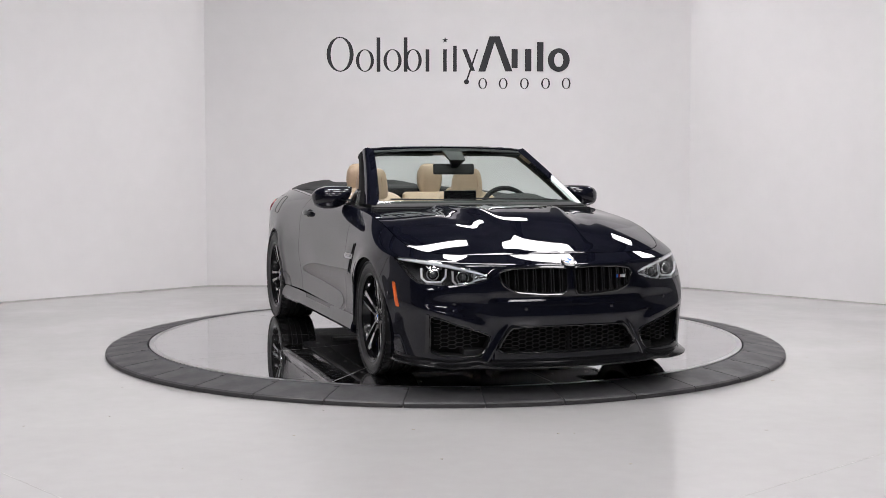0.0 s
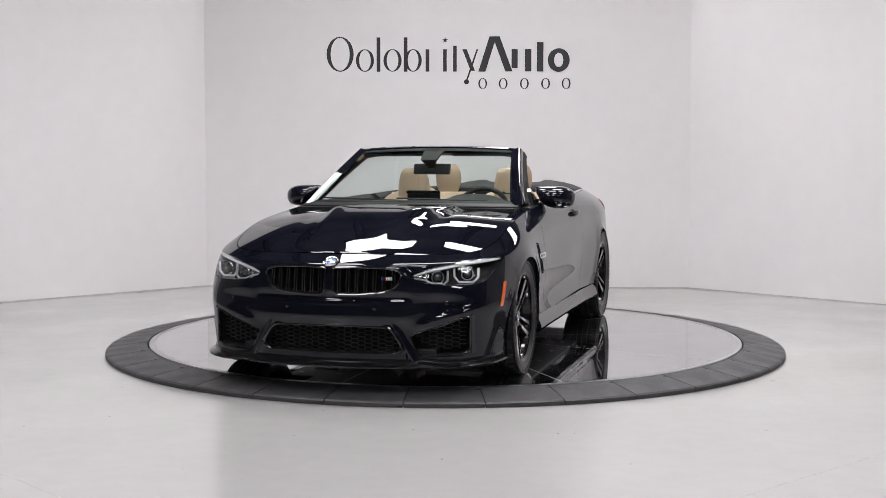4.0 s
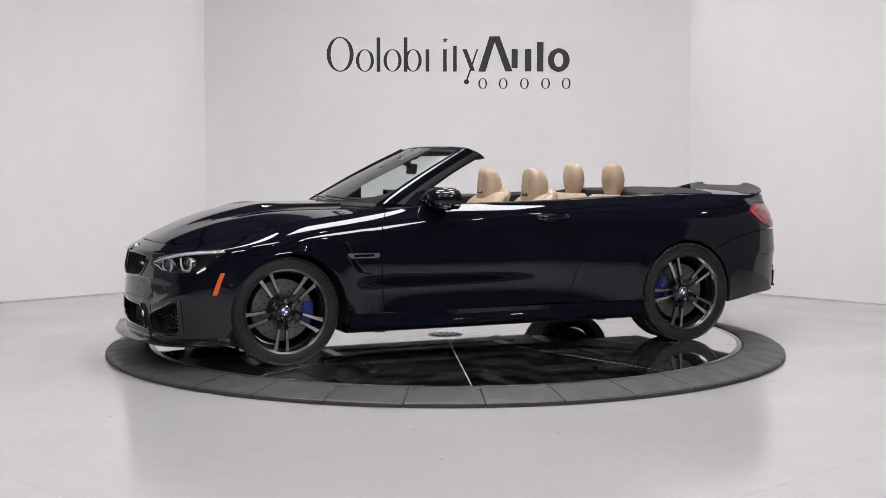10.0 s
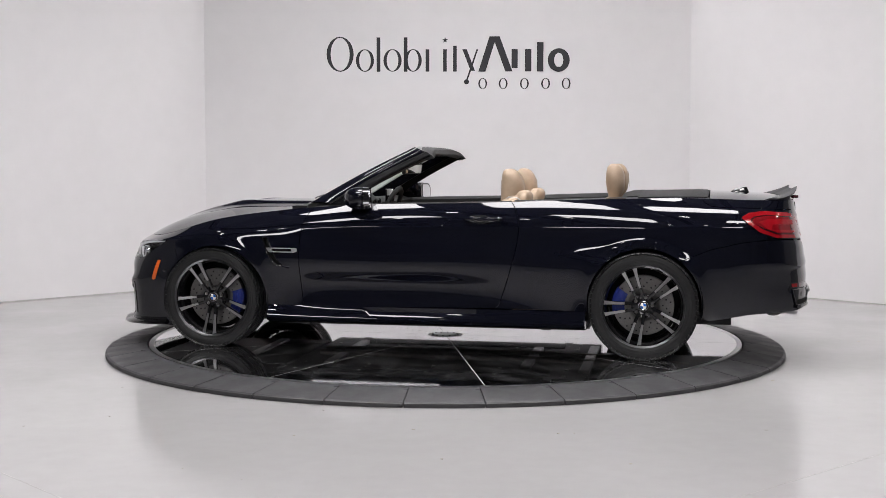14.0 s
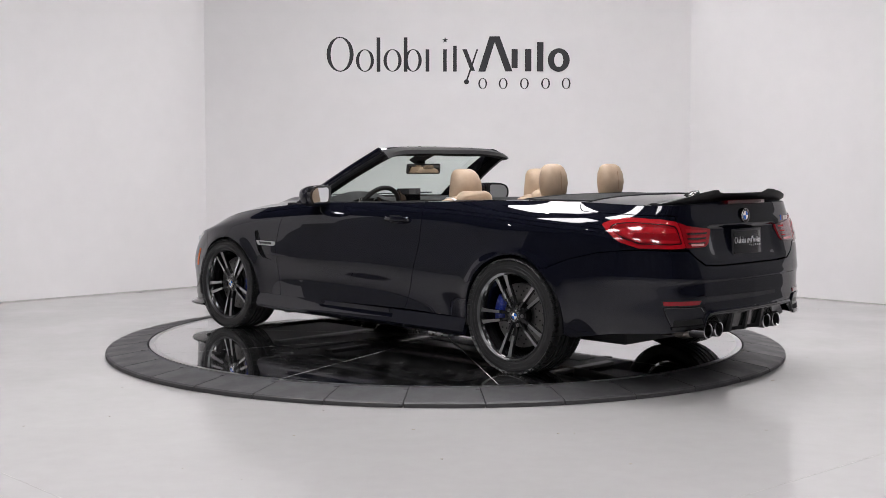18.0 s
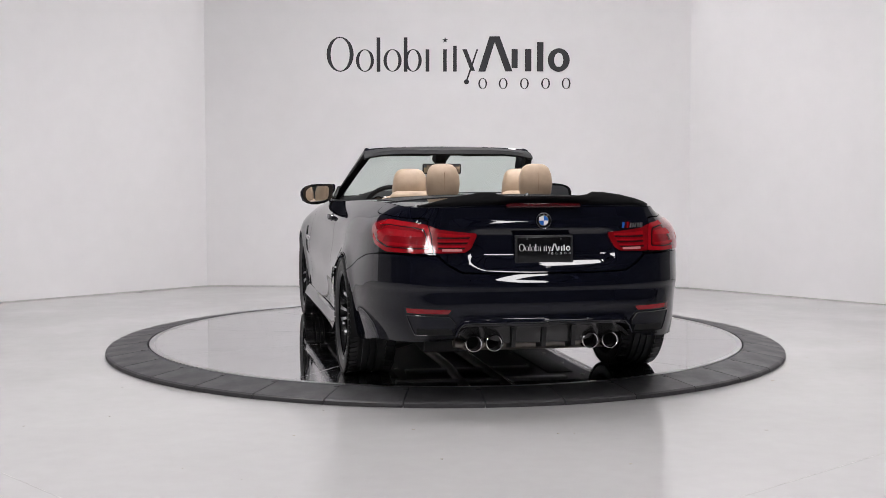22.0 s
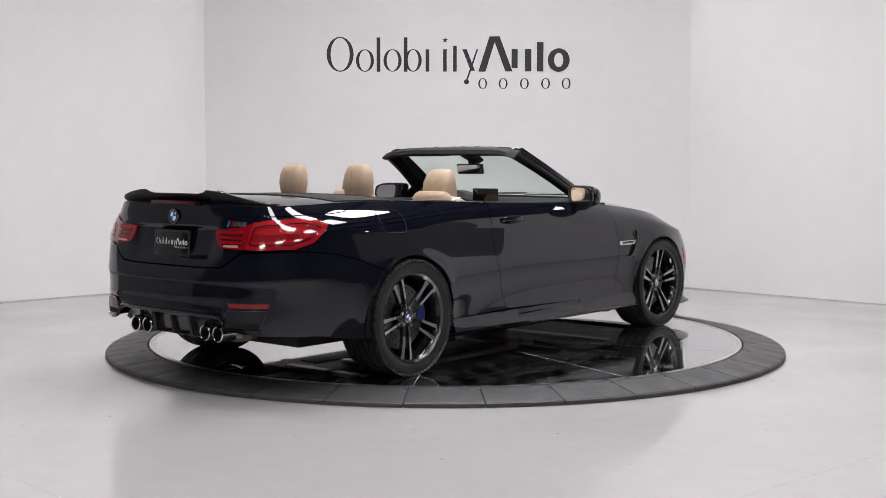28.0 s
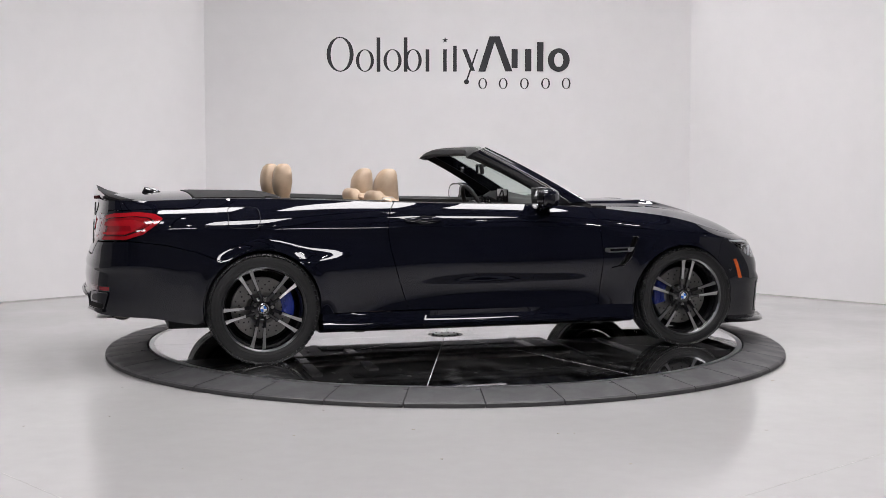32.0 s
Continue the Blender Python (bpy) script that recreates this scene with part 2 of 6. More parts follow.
def room():
    bm = bmesh.new()
    box(bm, -12, 12, -4.2, 6, -0.2, 0)
    # unseen floor, coloured dark so its edge draws a line in the door reflections
    hall = bmesh.new()
    box(hall, -12, 12, -14, -4.2, -0.2, 0)
    tagged(part("floor_hall", hall, DARKWALL, None, smooth=False), "dark floor out of view, added for the car's reflections", "floor", kind="structure")
    tagged(part("floor", bm, FLOOR, None, smooth=False), "pale grey glossy resin showroom floor with faint joints", "floor", kind="structure")
    walls = ((RIGHT, LEFT), (LEFT, LEFT2), (RIGHT2, RIGHT), (LEFT2, LEFT3), (RIGHT3, RIGHT2))
    for i, w in enumerate(walls):
        slab("wall_%d" % (i + 1), w[::-1], 0, WALL_H, WALL, "smooth white painted studio wall panel", "wall")
    # unseen returns, added for the flanks to reflect
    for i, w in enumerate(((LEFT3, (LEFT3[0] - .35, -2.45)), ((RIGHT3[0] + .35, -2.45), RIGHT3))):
        slab("wall_return_%d" % (i + 1), w[::-1], 0, WALL_H, GREYWALL, "grey wall end out of view, toned for the car's reflections", "wall")
    for i, w in enumerate((((-12, -14), (12, -14)), ((12, -14), (12, 6)), ((-12, 6), (-12, -14)), ((12, 6), (-12, 6)))):
        slab("wall_hall_%d" % (i + 1), w[::-1], 0, 6.0, DARKWALL, "dark unlit wall of the hall around the studio", "wall")
    bm = bmesh.new()
    box(bm, -12.1, 12.1, -14.1, 6.1, 6.0, 6.2)
    tagged(part("ceiling", bm, CEILING, None, smooth=False), "dark painted open hall ceiling", "ceiling", kind="structure")
    bm = bmesh.new()
    box(bm, -0.06, 0.06, -14, 6, 5.55, 5.85)
    beam = tagged(part("ceiling_beam", bm, BEAM, None, smooth=False), "dark grey steel ceiling beam", "beam", "ceiling beams")
    beam.matrix_basis = pose(-6, 0, 0)
    for x in (-4.4, -2.9, -1.5, 1.3, 2.8, 4.3, 6):
        copy_thing(beam, pose(x, 0, 0))
    # grey strip that paints in the shadow gap where the studio walls meet the floor
    for i, (a, b) in enumerate(walls):
        bm = bmesh.new()
        a, b = Vector((*a, 0)), Vector((*b, 0))
        n = Vector((-(b - a).y, (b - a).x, 0)).normalized()
        q = [a + n * .002, b + n * .002, b + n * .008, a + n * .008]
        q = q if n.dot(-(a + b) / 2 + Vector((0, -1, 0))) > 0 else [a - n * .002, b - n * .002, b - n * .008, a - n * .008]
        lo = [bm.verts.new(p) for p in q]
        hi = [bm.verts.new(p + Vector((0, 0, .011))) for p in q]
        bm.faces.new(hi)
        for k in range(4):
            bm.faces.new((lo[k], lo[(k + 1) % 4], hi[(k + 1) % 4], hi[k]))
        tagged(part("baseboard_%d" % (i + 1), bm, GAPGREY, None, smooth=False), "thin grey strip standing for the shadow gap at the wall's foot", "baseboard", kind="structure")
    # joints in the floor
    for name, (ax, ay), (bx, by) in (("joint", (-3.2, -2.22), (-1.31, -4.195)), ("joint", (0.91, -4.195), (3.6, -1.82))):
        bm = bmesh.new()
        d = Vector((bx - ax, by - ay, 0))
        n = Vector((-d.y, d.x, 0)).normalized() * 0.0022
        a, b = Vector((ax, ay, 0)), Vector((bx, by, 0))
        q = [a + n, b + n, b - n, a - n]
        lo = [bm.verts.new(p + Vector((0, 0, -0.002))) for p in q]
        hi = [bm.verts.new(p + Vector((0, 0, 0.0006))) for p in q]
        bm.faces.new(hi)
        for i in range(4):
            bm.faces.new((lo[i], lo[(i + 1) % 4], hi[(i + 1) % 4], hi[i]))
        tagged(part("floor_joint", bm, LINE, None, smooth=False), "thin worn joint line across the resin floor", "floor joint", kind="structure")


def floor_flakes():
    """Chips of dirt and short scuffs scattered over the resin floor."""
    rng = random.Random(11)
    bm = bmesh.new()
    for i in range(110):
        x, y = rng.uniform(-4.2, 4.2), rng.uniform(-4.1, 2.6)
        if math.hypot(x, y) < R_OUT + .06 or (y > .8 and abs(x) > 3.6):
            continue
        n = rng.choice((4, 5, 5, 6))
        a0, r = rng.uniform(0, 6.28), rng.uniform(.003, .011) * (1.5 if rng.random() < .1 else 1)
        squash = rng.uniform(.3, 1)
        ring = []
        for k in range(n):
            a = 2 * math.pi * k / n
            q = Vector((r * math.cos(a) * rng.uniform(.6, 1.2), r * squash * math.sin(a) * rng.uniform(.6, 1.2), 0))
            q.rotate(Euler((0, 0, a0)))
            ring.append(Vector((x, y, .0004)) + q)
        lo, hi = [bm.verts.new(p) for p in ring], [bm.verts.new(p + Vector((0, 0, .0012))) for p in ring]
        bm.faces.new(hi)
        for k in range(n):
            bm.faces.new((lo[k], lo[(k + 1) % n], hi[(k + 1) % n], hi[k]))
    tagged(part("floor_flakes", bm, FLAKE, None, smooth=False), "small brown-grey chips of dirt lying on the floor", "dirt", kind="stuff")


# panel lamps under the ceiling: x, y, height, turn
# the pair at y 0.6 is added to brighten the back wall
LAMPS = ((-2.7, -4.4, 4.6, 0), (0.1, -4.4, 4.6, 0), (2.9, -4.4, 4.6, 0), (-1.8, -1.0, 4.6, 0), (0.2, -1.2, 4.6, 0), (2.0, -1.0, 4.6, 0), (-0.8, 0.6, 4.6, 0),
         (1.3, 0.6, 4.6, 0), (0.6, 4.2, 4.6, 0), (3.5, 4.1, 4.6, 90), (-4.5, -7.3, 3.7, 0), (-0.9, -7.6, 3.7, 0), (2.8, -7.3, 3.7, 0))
SPOTS = ((-4.4, -3.0), (-1.4, -3.0), (1.5, -3.0), (4.4, -3.0), (-1.6, -6.4), (1.6, -6.4), (-4.6, -6.4), (4.6, -6.4), (-1.5, .3), (1.7, .3), (-6.4, -1.0), (6.4, -1.0), (-.8, -5.6), (.9, -5.7), (-2.9, -5.5), (2.9, -5.4), (-3.6, -8.6), (-1.9, -8.8), (.4, -9.0), (4.2, -8.6), (-5.0, -4.9), (5.1, -4.8))


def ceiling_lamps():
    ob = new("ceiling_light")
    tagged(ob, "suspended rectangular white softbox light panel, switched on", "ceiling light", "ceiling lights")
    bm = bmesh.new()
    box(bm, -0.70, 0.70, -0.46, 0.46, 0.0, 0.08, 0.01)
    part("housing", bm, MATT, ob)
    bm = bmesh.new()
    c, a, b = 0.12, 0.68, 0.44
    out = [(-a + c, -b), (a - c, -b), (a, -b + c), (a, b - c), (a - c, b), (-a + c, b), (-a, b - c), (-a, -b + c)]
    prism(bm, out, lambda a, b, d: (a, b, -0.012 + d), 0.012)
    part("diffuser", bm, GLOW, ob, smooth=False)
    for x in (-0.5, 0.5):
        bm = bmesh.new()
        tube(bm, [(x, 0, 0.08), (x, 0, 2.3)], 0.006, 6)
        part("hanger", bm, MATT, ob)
    # small round spot lamps between the panels
    sp = new("spot_lamp")
    tagged(sp, "small round white ceiling spot lamp, switched on", "spot lamp", "spot lamps")
    bm = bmesh.new()
    lathe(bm, [(.0001, .16), (.06, .16), (.085, .14), (.085, .0), (.075, .0), (.075, .02), (.0001, .02)], 24, "z")
    part("housing", bm, MATT, sp)
    bm = bmesh.new()
    tube(bm, [(0, 0, .155), (0, 0, 1.1)], .012, 8)
    part("stem", bm, MATT, sp)
    bm = bmesh.new()
    lathe(bm, [(.0001, .012), (.072, .012), (.073, .018)], 24, "z")
    part("lens", bm, SPOT, sp)
    sp.matrix_basis = pose(SPOTS[0][0], SPOTS[0][1], 4.9)
    for x, y in SPOTS[1:]:
        copy_thing(sp, pose(x, y, 4.9))
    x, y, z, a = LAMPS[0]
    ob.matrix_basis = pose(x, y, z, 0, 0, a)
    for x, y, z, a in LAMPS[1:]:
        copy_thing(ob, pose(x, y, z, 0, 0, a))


# ------------------------------------------------------------------ turntable
R_IN, R_OUT, SEGS = 2.055, 2.325, 34


def ramp_ring():
    ring = tagged(new("turntable_ring"), "low black rubber ramp ring of bolted segments round the turntable", "turntable ring")
    w = 2 * math.pi / SEGS
    gap = 0.003
    bm = bmesh.new()
    rows = []
    prof = [(R_IN, 0.002), (R_IN, TABLE + 0.001), (R_IN + 0.012, TABLE + 0.004), (R_OUT - 0.012, 0.030), (R_OUT, 0.022), (R_OUT, 0.002)]
    for k in range(9):
        a = -math.pi / 2 + (k / 8 - 0.5) * w
        g = gap if k == 0 else (-gap if k == 8 else 0)
        rows.append([(r * math.cos(a) - g * math.sin(a), r * math.sin(a) + g * math.cos(a), z) for r, z in prof])
    loft(bm, rows)
    # a shallow bolt slot at the inner corner
    seg = part("segment", bm, RUBBER, ring, angle=25)
    bm = bmesh.new()
    a = -math.pi / 2 + 0.5 * w
    c = Vector((math.cos(a), math.sin(a), 0)) * (R_IN + 0.045)
    t = Vector((-math.sin(a), math.cos(a), 0))
    box(bm, -0.026, 0.0, -0.010, 0.010, TABLE - 0.004, TABLE - 0.0005, 0.002, Matrix.Translation(c) @ Matrix.Rotation(a + math.pi / 2, 4, "Z"))
    part("bolt_slot", bm, SEAM, seg)
    for i in range(1, SEGS):
        rot = Matrix.Rotation(w * i, 4, "Z")
        o = new("segment", seg.data)
        o.parent, o.matrix_basis = ring, rot
        s = new("bolt_slot", seg.children[0].data)
        s.parent = o
    ring.matrix_basis = pose(0, 0, 0, 0, 0, -0.25)
    return ring


def turntable_disc():
    disc = tagged(new("turntable_disc"), "round mirror-polished steel turntable top with radial joints", "turntable")
    n, r = 10, R_IN - 0.012
    bm = bmesh.new()
    w = 2 * math.pi / n
    g = 0.0027
    pts = []
    for k in range(25):
        a = (k / 24 - 0.5) * w
        off = g if k == 0 else (-g if k == 24 else 0)
        pts.append(((r - 0.035) * math.cos(a) - off * math.sin(a), (r - 0.035) * math.sin(a) + off * math.cos(a)))
    inner = []
    for k in range(9):
        a = (0.5 - k / 8) * w
        off = -g if k == 0 else (g if k == 8 else 0)
        inner.append((0.125 * math.cos(a) - off * math.sin(a), 0.125 * math.sin(a) + off * math.cos(a)))
    prism(bm, pts + inner, lambda a, b, d: (a, b, d), -0.012)
    plate = part("plate", bm, MIRROR, disc, smooth=False)
    plate.matrix_basis = Matrix.Rotation(w * 0.5 - 0.017, 4, "Z")
    for i in range(1, n):
        o = new("plate", plate.data)
        o.parent, o.matrix_basis = disc, Matrix.Rotation(w * (i + 0.5) - 0.017, 4, "Z")
    bm = bmesh.new()
    box(bm, 0.12, r - 0.034, -0.0029, 0.0029, -0.012, -0.0006)
    jt = part("joint_strip", bm, JOINT, disc, "thin pale joint between the plates", smooth=False)
    jt.matrix_basis = Matrix.Rotation(-0.017, 4, "Z")
    for i in range(1, n):
        o = new("joint_strip", jt.data)
        o.parent, o.matrix_basis = disc, Matrix.Rotation(w * i - 0.017, 4, "Z")
    bm = bmesh.new()
    lathe(bm, [(r - 0.033, -0.03), (r - 0.033, 0.001), (r, 0.001), (r, -0.03)], 128, "z")
    part("rim", bm, SILVER, disc)
    bm = bmesh.new()
    lathe(bm, [(0.0001, 0.003), (0.105, 0.003), (0.118, 0.0), (0.122, -0.01)], 48, "z")
    hub = part("centre_cover", bm, SILVER, disc)
    for k in range(12):
        bm = bmesh.new()
        a = 2 * math.pi * k / 12
        lathe(bm, [(0.0001, 0.006), (0.007, 0.006), (0.007, 0.0)], 8, "z", (0.09 * math.cos(a), 0.09 * math.sin(a), 0.0))
        part("bolt", bm, SEAM, hub)
    bm = bmesh.new()
    lathe(bm, [(0.0001, -0.014), (r, -0.014)], 96, "z")
    part("base", bm, SILVER, disc)
    disc.matrix_basis = pose(0, 0, TABLE)
    return disc


# ------------------------------------------------------------------ the car's skin
# Car space: x forward from the middle of the wheelbase, y to the car's left, z up from the turntable.
def spline(t, values):
    """Natural cubic spline through values at t; returns a function of an array."""
    t, v = np.asarray(t, float), np.asarray(values, float)
    n = len(t)
    h = np.diff(t)
    a = np.zeros((n, n))
    b = np.zeros((n,) + v.shape[1:])
    a[0, 0] = a[-1, -1] = 1
    for i in range(1, n - 1):
        a[i, i - 1], a[i, i], a[i, i + 1] = h[i - 1], 2 * (h[i - 1] + h[i]), h[i]
        b[i] = 6 * ((v[i + 1] - v[i]) / h[i] - (v[i] - v[i - 1]) / h[i - 1])
    m = np.linalg.solve(a, b)

    def f(q):
        q = np.asarray(q, float)
        k = np.clip(np.searchsorted(t, q) - 1, 0, n - 2)
        d = h[k]
        A, B = (t[k + 1] - q) / d, (q - t[k]) / d
        sh = (...,) + (None,) * (v.ndim - 1)
        A, B, d = A[sh], B[sh], d[sh]
        return A * v[k] + B * v[k + 1] + ((A ** 3 - A) * m[k] + (B ** 3 - B) * m[k + 1]) * d * d / 6
    return f


# Guide curves round the body, from the nose's middle round the flank to the tail's middle, lowest first.
GUIDES = (
    ((2.190, 2.158, 2.085, 1.972, 1.8, 1.406, 1, 0.5, -0.1, -0.65, -1.1, -1.406, -1.77, -2.09, -2.31, -2.436, -2.456),
     (0, 0.3, 0.6, 0.765, 0.835, 0.868, 0.885, 0.896, 0.899, 0.902, 0.905, 0.898, 0.865, 0.805, 0.68, 0.36, 0),
     (0.1, 0.1, 0.1, 0.1, 0.11, 0.18, 0.24, 0.25, 0.25, 0.25, 0.24, 0.22, 0.22, 0.25, 0.27, 0.3, 0.3)),
    ((2.188, 2.158, 2.090, 1.985, 1.81, 1.406, 1, 0.5, -0.1, -0.65, -1.1, -1.406, -1.77, -2.095, -2.305, -2.420, -2.440),
     (0, 0.3, 0.59, 0.768, 0.850, 0.900, 0.892, 0.888, 0.889, 0.896, 0.920, 0.928, 0.893, 0.824, 0.695, 0.36, 0),
     (0.32, 0.32, 0.32, 0.32, 0.32, 0.34, 0.36, 0.36, 0.36, 0.36, 0.36, 0.36, 0.36, 0.38, 0.38, 0.38, 0.38)),
    ((2.196, 2.164, 2.096, 1.990, 1.815, 1.406, 1, 0.5, -0.1, -0.65, -1.1, -1.406, -1.77, -2.10, -2.310, -2.422, -2.442),
     (0, 0.3, 0.59, 0.768, 0.855, 0.915, 0.902, 0.893, 0.893, 0.903, 0.930, 0.937, 0.903, 0.830, 0.695, 0.36, 0),
     (0.46, 0.46, 0.46, 0.46, 0.46, 0.47, 0.48, 0.48, 0.48, 0.48, 0.48, 0.48, 0.48, 0.48, 0.48, 0.48, 0.48)),
    ((2.198, 2.164, 2.088, 1.972, 1.81, 1.406, 1, 0.5, -0.1, -0.65, -1.1, -1.406, -1.77, -2.130, -2.312, -2.408, -2.426),
     (0, 0.3, 0.57, 0.760, 0.854, 0.922, 0.908, 0.893, 0.893, 0.903, 0.930, 0.937, 0.905, 0.828, 0.70, 0.36, 0),
     (0.56, 0.56, 0.565, 0.57, 0.575, 0.59, 0.6, 0.6, 0.6, 0.6, 0.6, 0.6, 0.6, 0.6, 0.6, 0.6, 0.6)),
    ((2.186, 2.150, 2.060, 1.934, 1.78, 1.406, 1, 0.5, -0.1, -0.65, -1.1, -1.406, -1.76, -2.145, -2.320, -2.398, -2.408),
     (0, 0.3, 0.555, 0.748, 0.844, 0.910, 0.899, 0.884, 0.884, 0.892, 0.904, 0.912, 0.893, 0.820, 0.685, 0.36, 0),
     (0.635, 0.635, 0.645, 0.655, 0.665, 0.69, 0.7, 0.7, 0.7, 0.7, 0.7, 0.7, 0.7, 0.7, 0.685, 0.675, 0.675)),
    ((2.156, 2.12, 2.02, 1.89, 1.75, 1.406, 1, 0.5, -0.1, -0.65, -1.1, -1.406, -1.75, -2.125, -2.290, -2.365, -2.375),
     (0, 0.3, 0.54, 0.728, 0.818, 0.868, 0.855, 0.850, 0.854, 0.858, 0.858, 0.855, 0.838, 0.780, 0.668, 0.36, 0),
     (0.683, 0.683, 0.690, 0.700, 0.716, 0.785, 0.834, 0.866, 0.880, 0.890, 0.898, 0.90, 0.898, 0.882, 0.835, 0.8, 0.8)),
    ((2.08, 2.05, 1.96, 1.842, 1.72, 1.406, 1, 0.5, -0.1, -0.65, -1.1, -1.45, -1.75, -2.07, -2.25, -2.332, -2.352),
     (0, 0.3, 0.535, 0.69, 0.757, 0.798, 0.788, 0.792, 0.797, 0.794, 0.772, 0.742, 0.712, 0.676, 0.62, 0.36, 0),
     (0.722, 0.72, 0.718, 0.726, 0.750, 0.838, 0.898, 0.94, 0.957, 0.972, 0.988, 0.995, 0.995, 0.985, 0.985, 0.99, 0.99)),
)


class Skin:
    """The smooth side skin of the left half, addressed by (u, v): u runs round the body, v upwards."""

    def __init__(self, guides):
        net = np.array(guides, float).transpose(0, 2, 1)              # rows, stations, xyz
        flip = np.array([1, -1, 1])
        net = np.concatenate([(net[:, 2:0:-1] * flip), net, (net[:, -2:-4:-1] * flip)], axis=1)
        du = np.linalg.norm(np.diff(net, axis=1), axis=2).mean(0)
        dv = np.linalg.norm(np.diff(net, axis=0), axis=2)[:, 7:-7].mean(1)
        u = np.concatenate([[0], np.cumsum(du)])
        self.u = u - u[2]
        self.v = np.concatenate([[0], np.cumsum(dv)])
        self.umax, self.vmax = self.u[-3], self.v[-1]
        self.rows = [spline(self.u, row) for row in net]
        self.gu, self.gv = np.linspace(0, self.umax, 500), np.linspace(0, self.vmax, 120)
        uu, vv = np.meshgrid(self.gu, self.gv, indexing="ij")
        self.grid = self.at(uu.ravel(), vv.ravel()).reshape(500, 120, 3)

    def at(self, u, v):
        u, v = np.asarray(u, float), np.asarray(v, float)
        pts = np.stack([r(u) for r in self.rows])                     # rows, n, 3
        # cubic through the rows, vectorised over n
        t = self.v
        n = len(t)
        h = np.diff(t)
        if not hasattr(self, "inv"):
            a = np.zeros((n, n))
            a[0, 0] = a[-1, -1] = 1
            for i in range(1, n - 1):
                a[i, i - 1], a[i, i], a[i, i + 1] = h[i - 1], 2 * (h[i - 1] + h[i]), h[i]
            self.inv = np.linalg.inv(a)
        b = np.zeros_like(pts)
        for i in range(1, n - 1):
            b[i] = 6 * ((pts[i + 1] - pts[i]) / h[i] - (pts[i] - pts[i - 1]) / h[i - 1])
        m = np.tensordot(self.inv, b, axes=(1, 0))
        k = np.clip(np.searchsorted(t, v) - 1, 0, n - 2)
        i = np.arange(len(v))
        d = h[k][:, None]
        A, B = ((t[k + 1] - v) / h[k])[:, None], ((v - t[k]) / h[k])[:, None]
        return A * pts[k, i] + B * pts[k + 1, i] + ((A ** 3 - A) * m[k, i] + (B ** 3 - B) * m[k + 1, i]) * d * d / 6

    def normal(self, u, v, e=0.004):
        du = self.at(u + e, v) - self.at(u - e, v)
        dv = self.at(u, np.minimum(v + e, self.vmax)) - self.at(u, np.maximum(v - e, 0))
        n = np.cross(du, dv)
        return n / np.linalg.norm(n, axis=1)[:, None]

    def find(self, key):
        """(u, v) of a mark: ('s', x, z) on the flank, ('f', y, z) on the front, ('r', y, z) on the tail, ('t', x) on the top edge."""
        g = self.grid
        if key[0] == "t":
            j = int(np.argmin(np.abs(g[:, -1, 0] - key[1])))
            return self.gu[j], self.vmax
        if key[0] == "s":
            ax, lo, hi = 0, self.u[2 + 3] - 0.15, self.u[2 + 14]
        elif key[0] == "f":
            ax, lo, hi = 1, 0, self.u[2 + 4]
        else:
            ax, lo, hi = 1, self.u[2 + 12], self.umax
        sel = np.where((self.gu >= lo - 1e-6) & (self.gu <= hi + 1e-6))[0]
        d = (g[sel][:, :, ax] - key[1]) ** 2 + (g[sel][:, :, 2] - key[2]) ** 2
        i, j = np.unravel_index(int(np.argmin(d)), d.shape)
        u, v = self.gu[sel[i]], self.gv[j]
        for _ in range(6):
            e = 0.002
            p = self.at([u, u + e, u], [v, v, v + (e if v < self.vmax - e else -e)])
            s = 1 if v < self.vmax - e else -1
            J = np.array([[(p[1] - p[0])[ax], (p[2] - p[0])[ax] * s], [(p[1] - p[0])[2], (p[2] - p[0])[2] * s]]) / e
            r = np.array([key[1] - p[0][ax], key[2] - p[0][2]])
            if abs(np.linalg.det(J)) < 1e-6:
                break
            st = np.clip(np.linalg.solve(J, r), -0.03, 0.03)
            u, v = float(np.clip(u + st[0], lo, hi)), float(np.clip(v + st[1], 0, self.vmax))
        return u, v


SKIN = Skin(GUIDES)


class Sheet:
    """A surface z = f(x, y) addressed by (x, y)."""

    def __init__(self, f):
        self.f = f

    def at(self, x, y):
        x, y = np.asarray(x, float), np.asarray(y, float)
        return np.stack([x, y, self.f(x, y)], 1)

    def normal(self, x, y, e=0.004):
        x, y = np.asarray(x, float), np.asarray(y, float)
        zx = (self.f(x + e, y) - self.f(x - e, y)) / (2 * e)
        zy = (self.f(x, y + e) - self.f(x, y - e)) / (2 * e)
        n = np.stack([-zx, -zy, np.ones_like(x)], 1)
        return n / np.linalg.norm(n, axis=1)[:, None]


def marks(*keys):
    return [SKIN.find(k) for k in keys]


def arc(cx, cz, r, a0, a1, n=40):
    """Marks on the flank along a circle, degrees from the front, upwards positive."""
    return [("s", cx + r * math.cos(radians(a0 + (a1 - a0) * i / n)), cz + r * math.sin(radians(a0 + (a1 - a0) * i / n))) for i in range(n + 1)]


def dense(poly, step=0.012, smooth=()):
    out = []
    for a, b in zip(poly, poly[1:] + poly[:1]):
        n = max(1, int(math.hypot(b[0] - a[0], b[1] - a[1]) / step))
        out += [(a[0] + (b[0] - a[0]) * i / n, a[1] + (b[1] - a[1]) * i / n) for i in range(n)]
    return out


